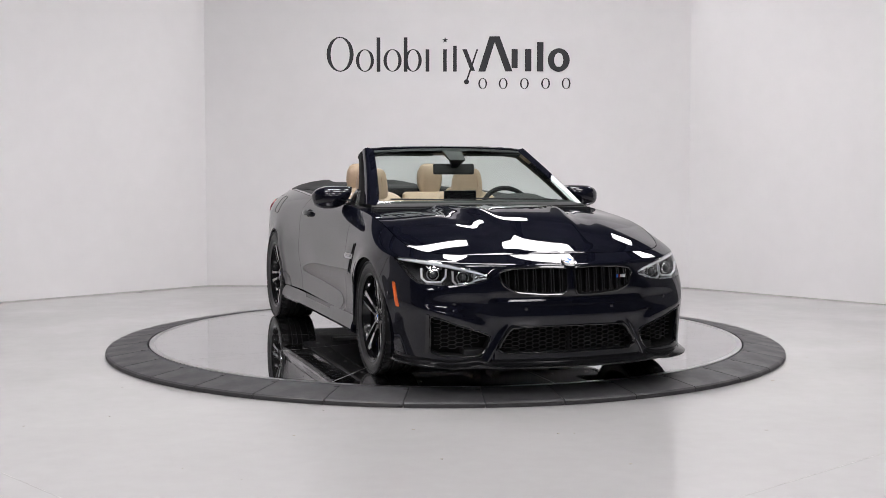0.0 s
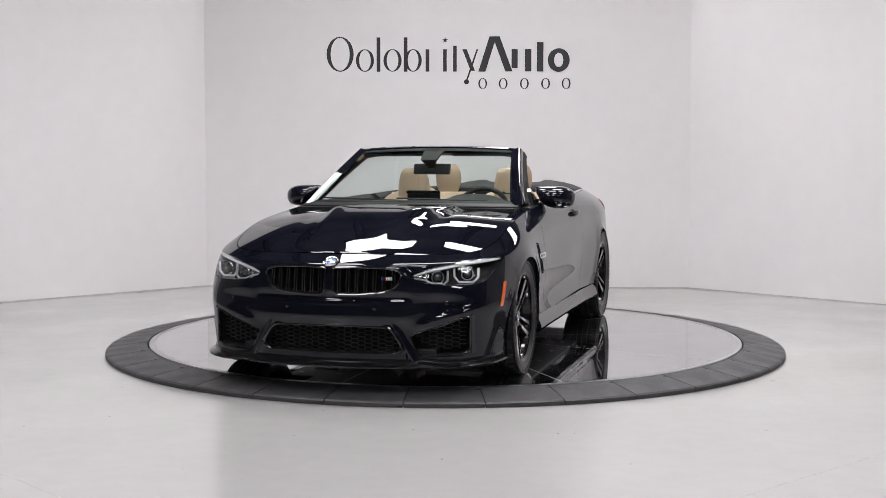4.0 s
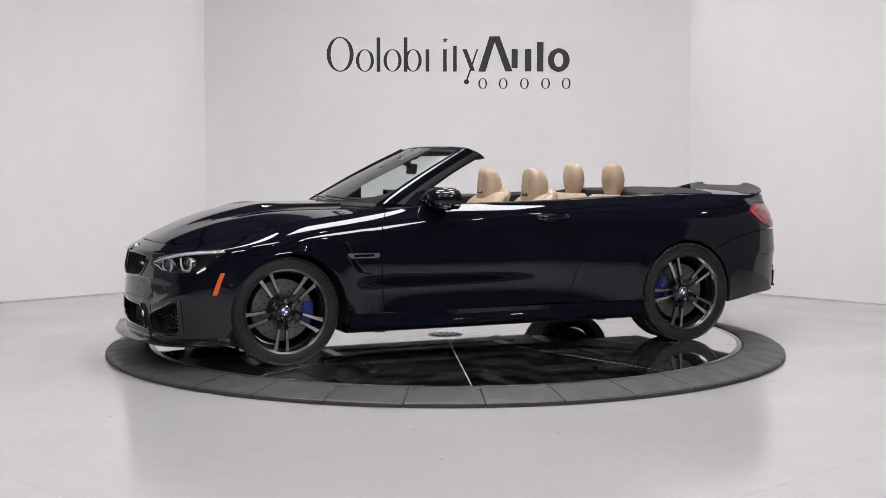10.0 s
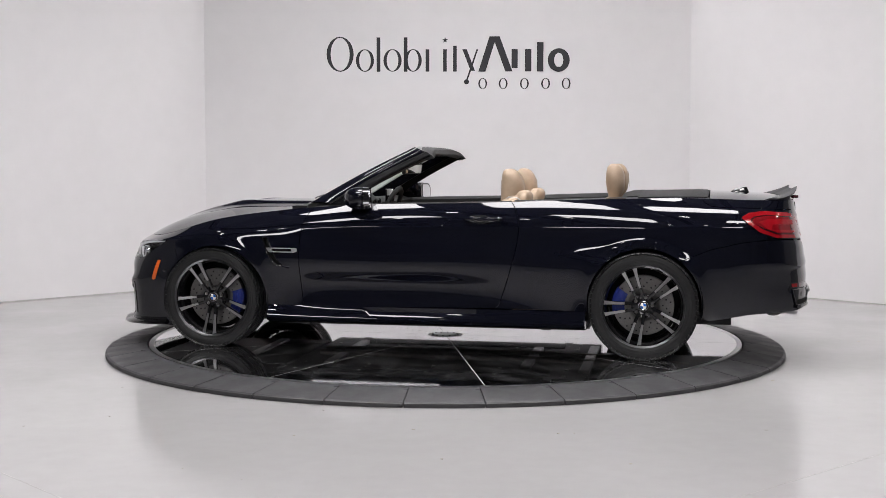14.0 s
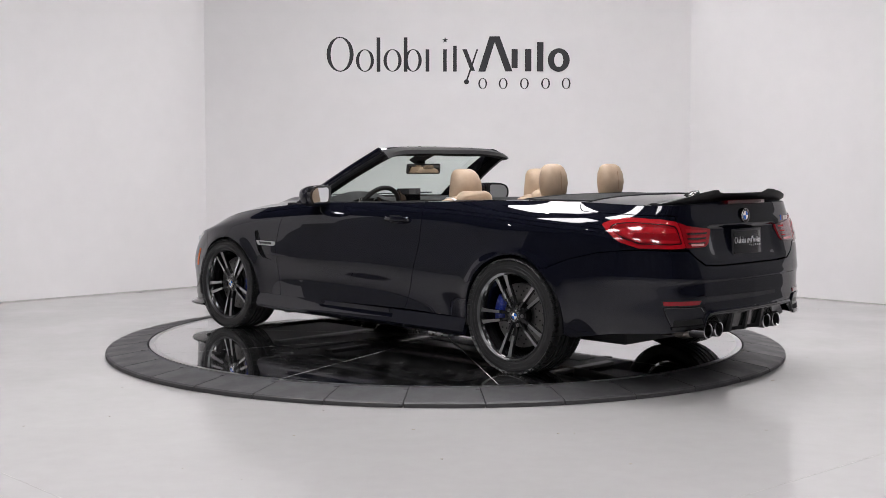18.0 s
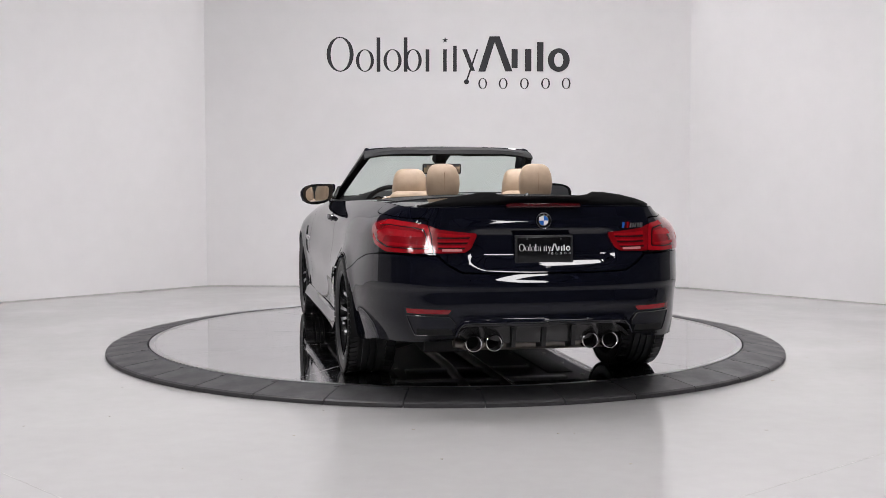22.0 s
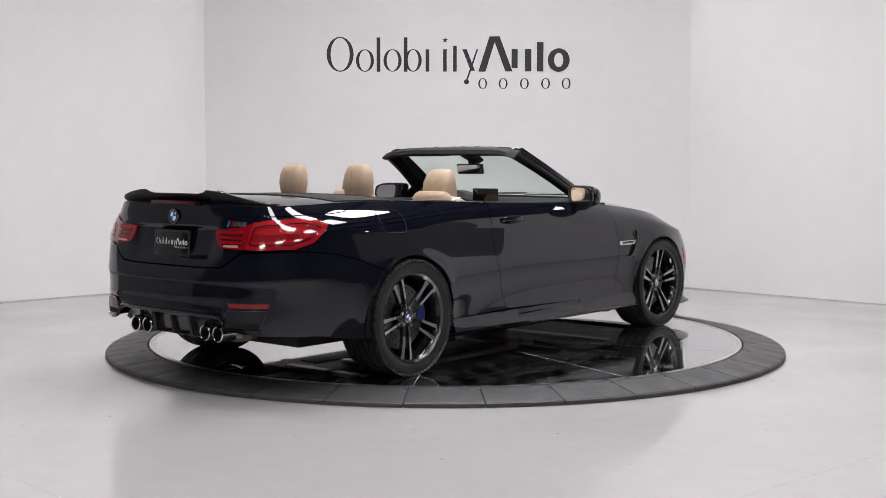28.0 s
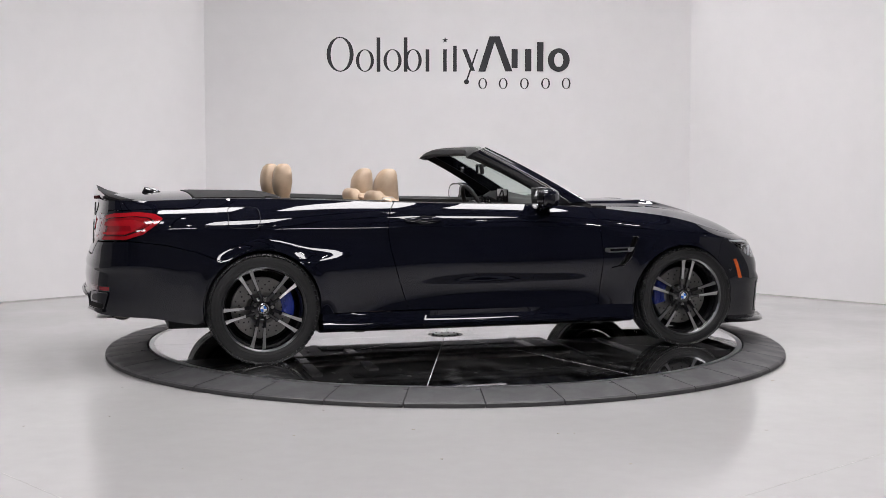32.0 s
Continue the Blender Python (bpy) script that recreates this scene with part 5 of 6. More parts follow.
def headlamps(car):
    for side in (1, -1):
        o = headlamp_outline()
        lamp = recess("headlamp", o, LAMPDARK, car, side, 0.075, (-1, -.45, 0), 0.94)
        lamp["label"] = "clear headlamp with bright light guides round two projectors"
        s = Matrix.Diagonal((1, side, 1, 1))

        def deep(key, d):
            p = on_skin(key)
            return Vector((p.x - d, (p.y - d * .4), p.z))
        # bright brow along the top: a broad ribbed guide under a thin chrome edge
        ks = [("f", .452, .614), ("f", .50, .630), ("f", .56, .645), ("f", .63, .660), ("f", .70, .674), ("s", 1.90, .682), ("s", 1.83, .687), ("s", 1.77, .690)]
        bm = bmesh.new()
        tube(bm, [tuple(s @ deep(k, .014)) for k in ks], [.006, .009, .011, .012, .013, .013, .011, .006], 10, flat=.75)
        strip = part("light_strip", bm, LAMPWHITE, lamp)
        bm = bmesh.new()
        tube(bm, [tuple(s @ (deep(k, .008) + Vector((0, 0, .011)))) for k in ks[1:]], .0025, 6)
        part("strip_edge", bm, CHROME, strip)
        for n, (ky, wide) in enumerate(((("f", .575, .604), 1.0), (("f", .715, .618), 1.12))):
            c = deep(ky, .040)
            d = Vector((1, .28, 0)).normalized()
            across = Vector((-.28, 1, 0)).normalized()
            place = Matrix.Translation(s @ c) @ (s.to_3x3() @ d).to_track_quat("Z", "Y").to_matrix().to_4x4()
            bm = bmesh.new()
            lathe(bm, [(.0001, .026), (.010, .024), (.018, .018), (.024, .008), (.026, -.02)], 24, "z")
            pr = part("projector_lens", bm, LENS, lamp)
            pr.matrix_basis = place
            bm = bmesh.new()
            lathe(bm, [(.026, -.004), (.029, .010), (.034, .006), (.038, -.012), (.038, -.03)], 24, "z")
            part("projector_ring", bm, CHROME, lamp).matrix_basis = place
            # stepped reflector tiles beside the lens
            for k in range(4):
                bm = bmesh.new()
                q = c + across * (-.046 + .012 * k) + Vector((0, 0, .030 - .004 * (k % 2)))
                box(bm, q.x - .012, q.x - .004, q.y - .005, q.y + .005, q.z - .007, q.z + .007, .001)
                bmesh.ops.transform(bm, matrix=s, verts=bm.verts)
                part("reflector_tile", bm, LAMPGREY, lamp, smooth=False)
            # six-cornered light guide round the projector
            bm = bmesh.new()
            pts = []
            for a, b in ((-.060, .030), (-.058, -.014), (-.036, -.043), (.032, -.043), (.056, -.018), (.058, .034)):
                q = c + Vector((.014, 0, 0)) + across * a * wide + Vector((0, 0, b))
                pts.append(tuple(s @ q))
            tube(bm, pts, .0065, 8)
            part("light_guide", bm, LAMPWHITE if n else LAMPGUIDE, lamp)
        # lower guide running to the grille, and inner ribs
        bm = bmesh.new()
        tube(bm, [tuple(s @ deep(k, .016)) for k in (("f", .60, .573), ("f", .545, .576), ("f", .505, .592), ("f", .455, .601))], .0045, 8)
        part("light_guide", bm, LAMPGUIDE, lamp)
        for k in range(3):
            bm = bmesh.new()
            z = .606 + k * .008
            tube(bm, [tuple(s @ deep(("f", .465, z - .004), .014)), tuple(s @ deep(("f", .53, z - .002), .03))], .0022, 6)
            part("lamp_rib", bm, LAMPGREY, lamp)
        me = panel(SKIN, o, mirror=side < 0, lift=-0.001, thick=0.002, step=0.03, gap=0.001, shape=relief_side)
        c = part("lamp_cover", me, COVER, lamp)
        c.visible_shadow = False


# ------------------------------------------------------------------ tail end
def tail_end(car):
    for side in (1, -1):
        outer = [("s", -1.985, .880), ("s", -2.03, .905), ("s", -2.12, .916), ("r", .66, .908), ("r", .594, .896), ("r", .583, .845), ("r", .574, .755), ("r", .66, .752), ("s", -2.20, .757), ("s", -2.10, .790), ("s", -2.025, .845)]
        inner = [("r", .589, .893), ("r", .54, .874), ("r", .352, .853), ("r", .352, .838), ("r", .385, .775), ("r", .415, .757), ("r", .569, .754), ("r", .578, .845)]
        lamp = overlay("tail_lamp", outer, RED, car, side, 0.007, 0.02, 0.010, "red tail lamp")
        lid = overlay("boot_lamp", inner, RED, car, side, 0.007, 0.03, 0.006, "red tail lamp on the boot lid")
        # bright border, dark contour and light guides inside
        o2 = [("s", -2.035, .866), ("s", -2.06, .884), ("s", -2.14, .892), ("r", .66, .884), ("r", .608, .872), ("r", .600, .840), ("r", .594, .776), ("r", .66, .772), ("s", -2.20, .778), ("s", -2.12, .806), ("s", -2.055, .848)]
        o3 = [("s", -2.085, .852), ("s", -2.15, .870), ("r", .67, .864), ("r", .622, .856), ("r", .616, .836), ("r", .66, .834), ("s", -2.17, .836), ("s", -2.165, .806), ("r", .67, .797), ("r", .612, .794), ("r", .61, .786), ("s", -2.20, .790), ("s", -2.14, .812)]
        overlay("lamp_border", outer[:], LITRED, lamp, side, 0.0078, 0.002, 0.010)
        overlay("lamp_contour", o2, DEEPRED, lamp, side, 0.0092, 0.002, 0.012)
        o2b = [(k, a + (.007 if k == "r" else -.008), z + (-.006 if z > .835 else .006)) for k, a, z in o2]
        overlay("lamp_field", o2b, RED, lamp, side, 0.0104, 0.002, 0.012)
        overlay("light_guide", o3, LITRED, lamp, side, 0.0116, 0.002, 0.006)
        for z0, y1 in ((.835, .385), (.808, .398), (.782, .412)):
            overlay("lamp_guide", [("r", y1 - .004, z0 + .010), ("r", .552, z0 + .022 if z0 > .83 else z0 + .008), ("r", .552, z0 + .003), ("r", y1, z0 + .003)], LITRED, lid, side, 0.0085, 0.002, 0.003)
            overlay("lamp_band", [("r", y1, z0), ("r", .55, z0), ("r", .55, z0 - .009), ("r", y1 + .004, z0 - .009)], DEEPRED, lid, side, 0.0085, 0.002, 0.003)
        overlay("reverse_lens", [("r", .43, .774), ("r", .53, .776), ("r", .53, .763), ("r", .428, .763)], PALE, lid, side, 0.0088, 0.002, 0.003)
        # reflector in its shallow recess, corner panel, black slot at the foot
        overlay("reflector_recess", [("r", .715, .480), ("r", .482, .477), ("r", .497, .443), ("r", .708, .444)], GLOSS, car, side, 0.0015, 0.006, 0.004)
        overlay("reflector", [("r", .705, .473), ("r", .49, .470), ("r", .505, .448), ("r", .70, .450)], RED, car, side, 0.005, 0.01, 0.004, "red bumper reflector")
        ins = overlay("corner_insert", [("r", .70, .438), ("r", .50, .436), ("r", .468, .400), ("r", .475, .340), ("r", .66, .335)], PAINT, car, side, 0.007, 0.016, 0.010)
        seam("insert_joint", [("r", .70, .438), ("r", .50, .436), ("r", .468, .400), ("r", .475, .340), ("r", .66, .335)], ins, side, 0.0035, GLOSS, 0.007, round_r=.010)
        overlay("vent_slot", [("r", .655, .370), ("r", .488, .372), ("r", .476, .334), ("r", .655, .330)], VOID, ins, side, 0.009, 0.004, 0.006)
        overlay("slot_lip", [("r", .662, .334), ("r", .472, .338), ("r", .470, .324), ("r", .662, .318)], GLOSS, ins, side, 0.016, 0.012, 0.004)
        # raised edge that follows the cut-out from the slot up to the diffuser
        ks = [("r", .47, .335), ("r", .455, .372), ("r", .43, .398), ("r", .39, .405), ("r", .2, .406), ("r", .004, .406)]
        bm = bmesh.new()
        tube(bm, [tuple(on_skin(k, .004, side)) for k in ks], [.006, .008, .009, .009, .008, .008], 8)
        part("bumper_edge", bm, PAINT, car)
        # tailpipes
        for y in (.366, .258):
            bm = bmesh.new()
            lathe(bm, [(.036, -.16), (.036, .0), (.040, .004), (.045, .0), (.046, -.02), (.046, -.2)], 28, "x", (0, 0, 0))
            p = part("tailpipe", bm, CHROME, car, "polished round tailpipe")
            p.matrix_basis = pose(-2.370, y * side, .291, 0, 0, 180)
            bm = bmesh.new()
            lathe(bm, [(.0001, -.06), (.0355, -.06), (.0355, .0)], 24, "x")
            part("pipe_bore", bm, VOID, p)
    # badge, plate, letters
    n = Vector((-1, 0, .06)).to_track_quat("Z", "Y").to_matrix().to_4x4()
    roundel(car, .041, Matrix.Translation((-2.371, 0, .918)) @ n)
    plate = number_plate(car)
    for k, (y, w, col) in enumerate(((-.455, .016, EMBLUE), (-.475, .016, DEEPRED), (-.492, .012, RED))):
        overlay("badge_stripe", [("r", .437 + k * .014, .905), ("r", .451 + k * .014, .905), ("r", .444 + k * .014, .873), ("r", .430 + k * .014, .873)], col, car, -1, 0.005, 0.004, 0.002)
    for y0, y1 in ((.478, .487), (.492, .501), (.506, .515), (.522, .532), (.536, .552)):
        overlay("badge_bar", [("r", y0 + .004, .900), ("r", y1 + .004, .900), ("r", y1 - .002, .876), ("r", y0 - .002, .876)], SILVER, car, -1, 0.005, 0.004, 0.002)
    # high brake lamp under the spoiler
    bm = bmesh.new()
    box(bm, -2.378, -2.34, -.195, .195, .986, 1.006, .004)
    part("brake_lamp", bm, DEEPRED, car, "slim red high brake lamp")
    # spoiler
    ys = (0, .10, .195, .235, .265, .32, .42, .51, .57, .605, .622)
    tipz = (1.046, 1.046, 1.046, 1.052, 1.066, 1.064, 1.050, 1.030, 1.012, 1.000, .992)
    tipx = (-2.352, -2.352, -2.350, -2.352, -2.358, -2.356, -2.345, -2.325, -2.290, -2.252, -2.220)
    fx = (-2.27, -2.27, -2.265, -2.26, -2.255, -2.245, -2.225, -2.195, -2.17, -2.15, -2.14)
    secs = []
    for s in (-1, 1):
        rng = range(len(ys) - 1, 0, -1) if s < 0 else range(len(ys))
        for i in rng:
            y, tz, tx, f = ys[i], tipz[i], tipx[i], fx[i]
            zf = float(deck_z(np.array([f]), np.array([y]))[0])
            bx = tx + .055 if y < .5 else tx + .03
            zb = float(deck_z(np.array([max(bx, -2.345)]), np.array([y]))[0]) - .006
            secs.append([(f, s * y, zf + .001), (f + (tx - f) * .45, s * y, zf + (tz - zf) * .38 + .006), (f + (tx - f) * .8, s * y, zf + (tz - zf) * .78 + .003), (tx, s * y, tz),
                         (tx + .002, s * y, tz - .008), (tx + .03, s * y, tz - .024), (bx, s * y, zb), (f, s * y, zf - .012)])
    bm = bmesh.new()
    loft(bm, secs)
    part("spoiler", bm, MATT, car, "black boot-lip spoiler", angle=50)
    # diffuser with fins, silencer
    bm = bmesh.new()
    secs = []
    for y in (-.47, -.43, -.38, -.2, 0, .2, .38, .43, .47):
        a = abs(y)
        top = .395 if a < .4 else .395 - (a - .4) * .9
        xx = -2.412 + .28 * y * y
        bot = .288 if a < .25 else .325
        secs.append([(xx, y, top), (xx - .006, y, top - .01), (xx + .02, y, top - .03), (xx + .045, y, bot), (xx + .2, y, bot - .02), (xx + .2, y, top)])
    loft(bm, secs)
    dif = part("diffuser", bm, SLAT, car, "black rear diffuser")
    for y in (-.16, -.001, .16):
        bm = bmesh.new()
        prism(bm, [(-2.402, .375), (-2.382, .268), (-2.28, .25), (-2.26, .36)], lambda a, b, d: (a, y + d - .011, b), .022)
        part("fin", bm, MATT, dif, smooth=False)
    bm = bmesh.new()
    tube(bm, [(-2.22, -.44, .272), (-2.22, -.38, .270), (-2.22, 0, .268), (-2.22, .38, .270), (-2.22, .44, .272)], [.04, .06, .06, .06, .04], 20, flat=.62)
    part("silencer", bm, EXHAUST, car, "stainless steel silencer")
    # shark-fin aerial on the boot deck
    bm = bmesh.new()
    secs = []
    for x, h, w in ((-1.95, .002, .006), (-1.98, .022, .022), (-2.03, .034, .026), (-2.06, .036, .022), (-2.075, .004, .016)):
        z = 1.018
        secs.append([(x, -w, z), (x, -w * .5, z + h * .7), (x, 0, z + h), (x, w * .5, z + h * .7), (x, w, z)])
    loft(bm, secs)
    part("aerial_fin", bm, GLOSS, car)


def number_plate(car):
    bm = bmesh.new()
    box(bm, -.155, .155, -.082, .082, -.006, .0, .006)
    plate = part("plate_frame", bm, FRAMEGREY, car, "dark grey plate frame with pale bars")
    plate.matrix_basis = Matrix.Translation((-2.386, 0, .762)) @ Matrix(((0, 0, -1, 0), (-1, 0, 0, 0), (0, 1, 0, 0), (0, 0, 0, 1))) @ pose(0, 0, 0, -3, 0, 0)
    bm = bmesh.new()
    box(bm, -.142, .142, -.058, .070, -.001, .0015, .0008)
    part("plate_panel", bm, GLOSS, plate)
    w = .275
    bm = bmesh.new()
    for quads in sign_shapes():
        for q in quads:
            prism(bm, [(-.135 + a * w, .0 + b * w * .95) for a, b in q], lambda a, b, d: (a, b, .0016 + d), .0006)
    part("plate_bars", bm, WHITE, plate, smooth=False)
    bm = bmesh.new()
    for k in range(11):
        box(bm, -.115 + k * .0205, -.115 + k * .0205 + .015, -.075, -.066, -.0005, .0006, 0)
    part("frame_bars", bm, SEAM, plate, smooth=False)
    for x in (-.09, .09):
        bm = bmesh.new()
        lathe(bm, [(.0001, .003), (.004, .003), (.005, .0015)], 10, "z", (x, .062, 0))
        part("plate_screw", bm, SEAM, plate)
    return plate


# ------------------------------------------------------------------ flanks
def flanks(car):
    for side in (1, -1):
        # sill skirt
        bm = bmesh.new()
        secs = []
        for x in np.linspace(1.015, -1.05, 40):
            f = .010 * math.sin((x + 1.05) / 2.065 * math.pi)
            yo = float(np.interp(x, (-1.05, -.9, -.6, 0, .6, .85, 1.015), (.938, .932, .924, .918, .916, .916, .918)))
            zt = .296
            secs.append([(x, side * (yo - .045), zt), (x, side * (yo - .024), zt - .006), (x, side * (yo - .012 - 1.3 * f), .262), (x, side * yo, .232), (x, side * (yo + .004), .212), (x, side * (yo - .008), .192), (x, side * (yo - .05), .176), (x, side * (yo - .16), .180), (x, side * (yo - .16), .29)])
        loft(bm, secs)
        sk = part("side_skirt", bm, PAINT, car)
        # black jacking pads under it
        for x in (.78, -.80):
            bm = bmesh.new()
            box(bm, x - .03, x + .03, side * .80 - .03, side * .80 + .03, .160, .182, .004)
            part("jacking_pad", bm, MATT, sk)
        # gill in the front wing
        o = gill_outline()
        wing = WINGS[0 if side > 0 else 1]
        recess("vent_recess", o, VOID, wing, side, 0.03, (.1, -1, 0), 0.95)
        seam("vent_frame", GILL, wing, side, 0.0035, GLOSS, 0.001, round_r=.008)
        seam("vent_crease", [("s", .925, .547), ("s", .895, .539), ("s", .862, .533)], wing, side, 0.003, PAINT, 0.0, closed=False, round_r=.005)
        overlay("vent_blade", [("s", 1.024, .664), ("s", .816, .662), ("s", .812, .640), ("s", .835, .632), ("s", 1.000, .634)], SILVER, wing, side, 0.003, 0.01, 0.008, "chrome gill bar")
        overlay("vent_blade_inlay", [("s", .980, .657), ("s", .850, .656), ("s", .850, .641), ("s", .975, .642)], SCREEN, wing, side, 0.0045, 0.002, 0.004)
        # door handle, over a flat black patch that paints the shade of its bowl
        door = DOORS[0 if side > 0 else 1]
        overlay("handle_bowl", [("s", -.31, .880), ("s", -.41, .885), ("s", -.46, .868), ("s", -.455, .843), ("s", -.40, .830), ("s", -.325, .838)], VOID, door, side, 0.0012, 0.003, 0.02)
        bm = bmesh.new()
        secs = []
        for i in range(11):
            x = -.285 - i * .0235
            b = on_skin(("s", x, .860), 0, side)
            k = math.sin(math.pi * min(1, max(0, i / 10))) ** .5
            h, g = .011 + .007 * k, .004 + .026 * k
            c = b + Vector((0, side * g, 0))
            secs.append([(c.x, c.y + side * .010 * math.cos(2 * math.pi * q / 10), c.z + h * math.sin(2 * math.pi * q / 10)) for q in range(10)])
        loft(bm, secs)
        hd = part("door_handle", bm, PAINT, door)
        if side > 0:
            p = on_skin(("s", -.50, .860), .018, side)
            bm = bmesh.new()
            lathe(bm, [(.0001, .004), (.008, .004), (.010, .002), (.0105, -.01)], 16, "y", tuple(p))
            part("key_lock", bm, CHROME, hd)
    seam("fuel_flap_joint", [("s", -1.425, .945), ("s", -1.610, .948), ("s", -1.615, .825), ("s", -1.425, .820)], QUARTERS[1], -1, 0.0018, round_r=.035)


# ------------------------------------------------------------------ windscreen and mirrors
def screen_point(s, y):
    """s 0 at the scuttle to 1 at the header; y -1 to 1."""
    b = Vector((.875 - .135 * y * y, .710 * y, .962 - .004 * y * y))
    t = Vector((.170 - .085 * y * y, .565 * y, 1.322 - .018 * y * y))
    p = b.lerp(t, s)
    bul = .009 * math.sin(math.pi * s)
    return p + Vector((bul * .5, 0, bul))


def windscreen(car):
    bm = bmesh.new()
    ny, ns = 24, 12
    g = [[bm.verts.new(screen_point(j / ns, -1 + 2 * i / ny)) for i in range(ny + 1)] for j in range(ns + 1)]
    for j in range(ns):
        for i in range(ny):
            bm.faces.new((g[j][i], g[j][i + 1], g[j + 1][i + 1], g[j + 1][i]))
    glass = part("windscreen", bm, GLASS, car, "clear windscreen")
    glass.visible_shadow = False
    # dark band along the edges
    for name, s0, s1 in (("screen_band", .94, 1.0), ("screen_band", -.012, .035)):
        bm = bmesh.new()
        g = [[bm.verts.new(screen_point(s, -1 + 2 * i / ny) + Vector((-.002, 0, -.004))) for i in range(ny + 1)] for s in (s0, s1)]
        for i in range(ny):
            bm.faces.new((g[0][i], g[0][i + 1], g[1][i + 1], g[1][i]))
        part(name, bm, MATT, glass)
    # scuttle panel and wipers
    bm = bmesh.new()
    secs = []
    for i in range(21):
        y = -1 + i / 10
        p = screen_point(0, y)
        secs.append([(p.x - .03, p.y, p.z + .002), (p.x + .006, p.y, p.z - .003), (p.x + .05, p.y * 1.02, p.z - .018), (p.x + .05, p.y * 1.02, p.z - .05), (p.x - .03, p.y, p.z - .05)])
    loft(bm, secs)
    part("scuttle", bm, MATT, car)
    for y0, y1 in ((-.06, .55), (-.62, -.02)):
        bm = bmesh.new()
        pts = []
        for i in range(9):
            yy = y0 + (y1 - y0) * i / 8
            p = screen_point(.015 + .03 * (1 - i / 8), yy / .735)
            pts.append((p.x + .010, p.y, p.z + .010))
        tube(bm, pts, [.005, .006, .006, .006, .005, .005, .004, .004, .003], 6)
        part("wiper", bm, MATT, car)
    # pillars
    for side in (1, -1):
        A0, A1 = Vector((.775, .712, .952)), Vector((.105, .568, 1.318))
        B0, B1 = Vector((.545, .755, .952)), Vector((-.012, .600, 1.258))
        for name, k0, k1, mat, drop in (("pillar", 0.0, .56, PAINT, 0), ("pillar_seal", .56, 1.0, SEAL, .004)):
            bm = bmesh.new()
            secs = []
            for i in range(17):
                s = i / 16
                a, b = A0.lerp(A1, s), B0.lerp(B1, s)
                bend = Vector((.0, -.006, .012)) * math.sin(math.pi * s)
                a, b = a + bend, b + bend * 1.2
                p, q = a.lerp(b, k0), a.lerp(b, k1)
                m = (p + q) / 2 + Vector((0, .010 - drop, .006))
                p2, q2 = p + Vector((-.005, -.045, -.012)), q + Vector((-.01, -.045, -.004))
                secs.append([(v.x, v.y * side, v.z) for v in (p, p.lerp(m, .5) + Vector((0, .005, .001)), m, m.lerp(q, .5) + Vector((0, .005, .001)), q, q2, p2)])
            loft(bm, secs)
            part(name, bm, mat, car)
    # header: painted strip in front, trimmed rail behind
    for name, k0, k1, mat in (("header", 0.0, .34, PAINT), ("header_trim", .34, 1.0, CABIN)):
        bm = bmesh.new()
        secs = []
        for i in range(25):
            y = -1 + i / 12
            f = screen_point(1.0, y)
            f = Vector((f.x + .004, y * .585, f.z + .002))
            r = Vector((.030 - .055 * y * y, y * .603, 1.305 - .048 * abs(y) ** 6))
            lo = Vector((.015 - .050 * y * y, y * .600, 1.278 - .034 * abs(y) ** 6))
            p, q = f.lerp(r, k0), f.lerp(r, k1)
            arch = Vector((0, 0, .010))
            if k0 == 0:
                secs.append([tuple(v) for v in (f, f.lerp(q, .5) + arch, q + arch * .6, q + Vector((0, 0, -.02)), f + Vector((0, 0, -.022)))])
            else:
                secs.append([tuple(v) for v in (p + arch * .6, p.lerp(q, .5) + arch, q, lo, lo + Vector((.05, 0, -.012)), f + Vector((.01, 0, -.040)), p + Vector((0, 0, -.02)))])
        loft(bm, secs)
        part(name, bm, mat, car)
    # sun visors
    for y in (.32, -.32):
        bm = bmesh.new()
        box(bm, .05, .17, y - .20, y + .20, 1.262, 1.276, .006)
        part("sun_visor", bm, CABIN, car)
    # inner mirror with its foot
    tip = Matrix.Translation((.248, 0, 1.172)) @ Matrix.Rotation(radians(-12), 4, "Z") @ Matrix.Rotation(radians(-9), 4, "Y")
    bm = bmesh.new()
    box(bm, -.014, .014, -.140, .140, -.037, .037, .013, tip, 3)
    mir = part("inner_mirror", bm, MATT, car)
    bm = bmesh.new()
    box(bm, -.0165, -.0138, -.130, .130, -.029, .029, .001, tip)
    part("mirror_glass", bm, DIMGLASS, mir)
    bm = bmesh.new()
    loft(bm, [[(.20, -.07, 1.30), (.20, .07, 1.30), (.13, .06, 1.295), (.13, -.06, 1.295)], [(.34, -.055, 1.235), (.34, .055, 1.235), (.27, .04, 1.23), (.27, -.04, 1.23)], [(.285, -.02, 1.19), (.285, .02, 1.19), (.262, .02, 1.18), (.262, -.02, 1.18)]])
    part("mirror_foot", bm, MATT, mir)


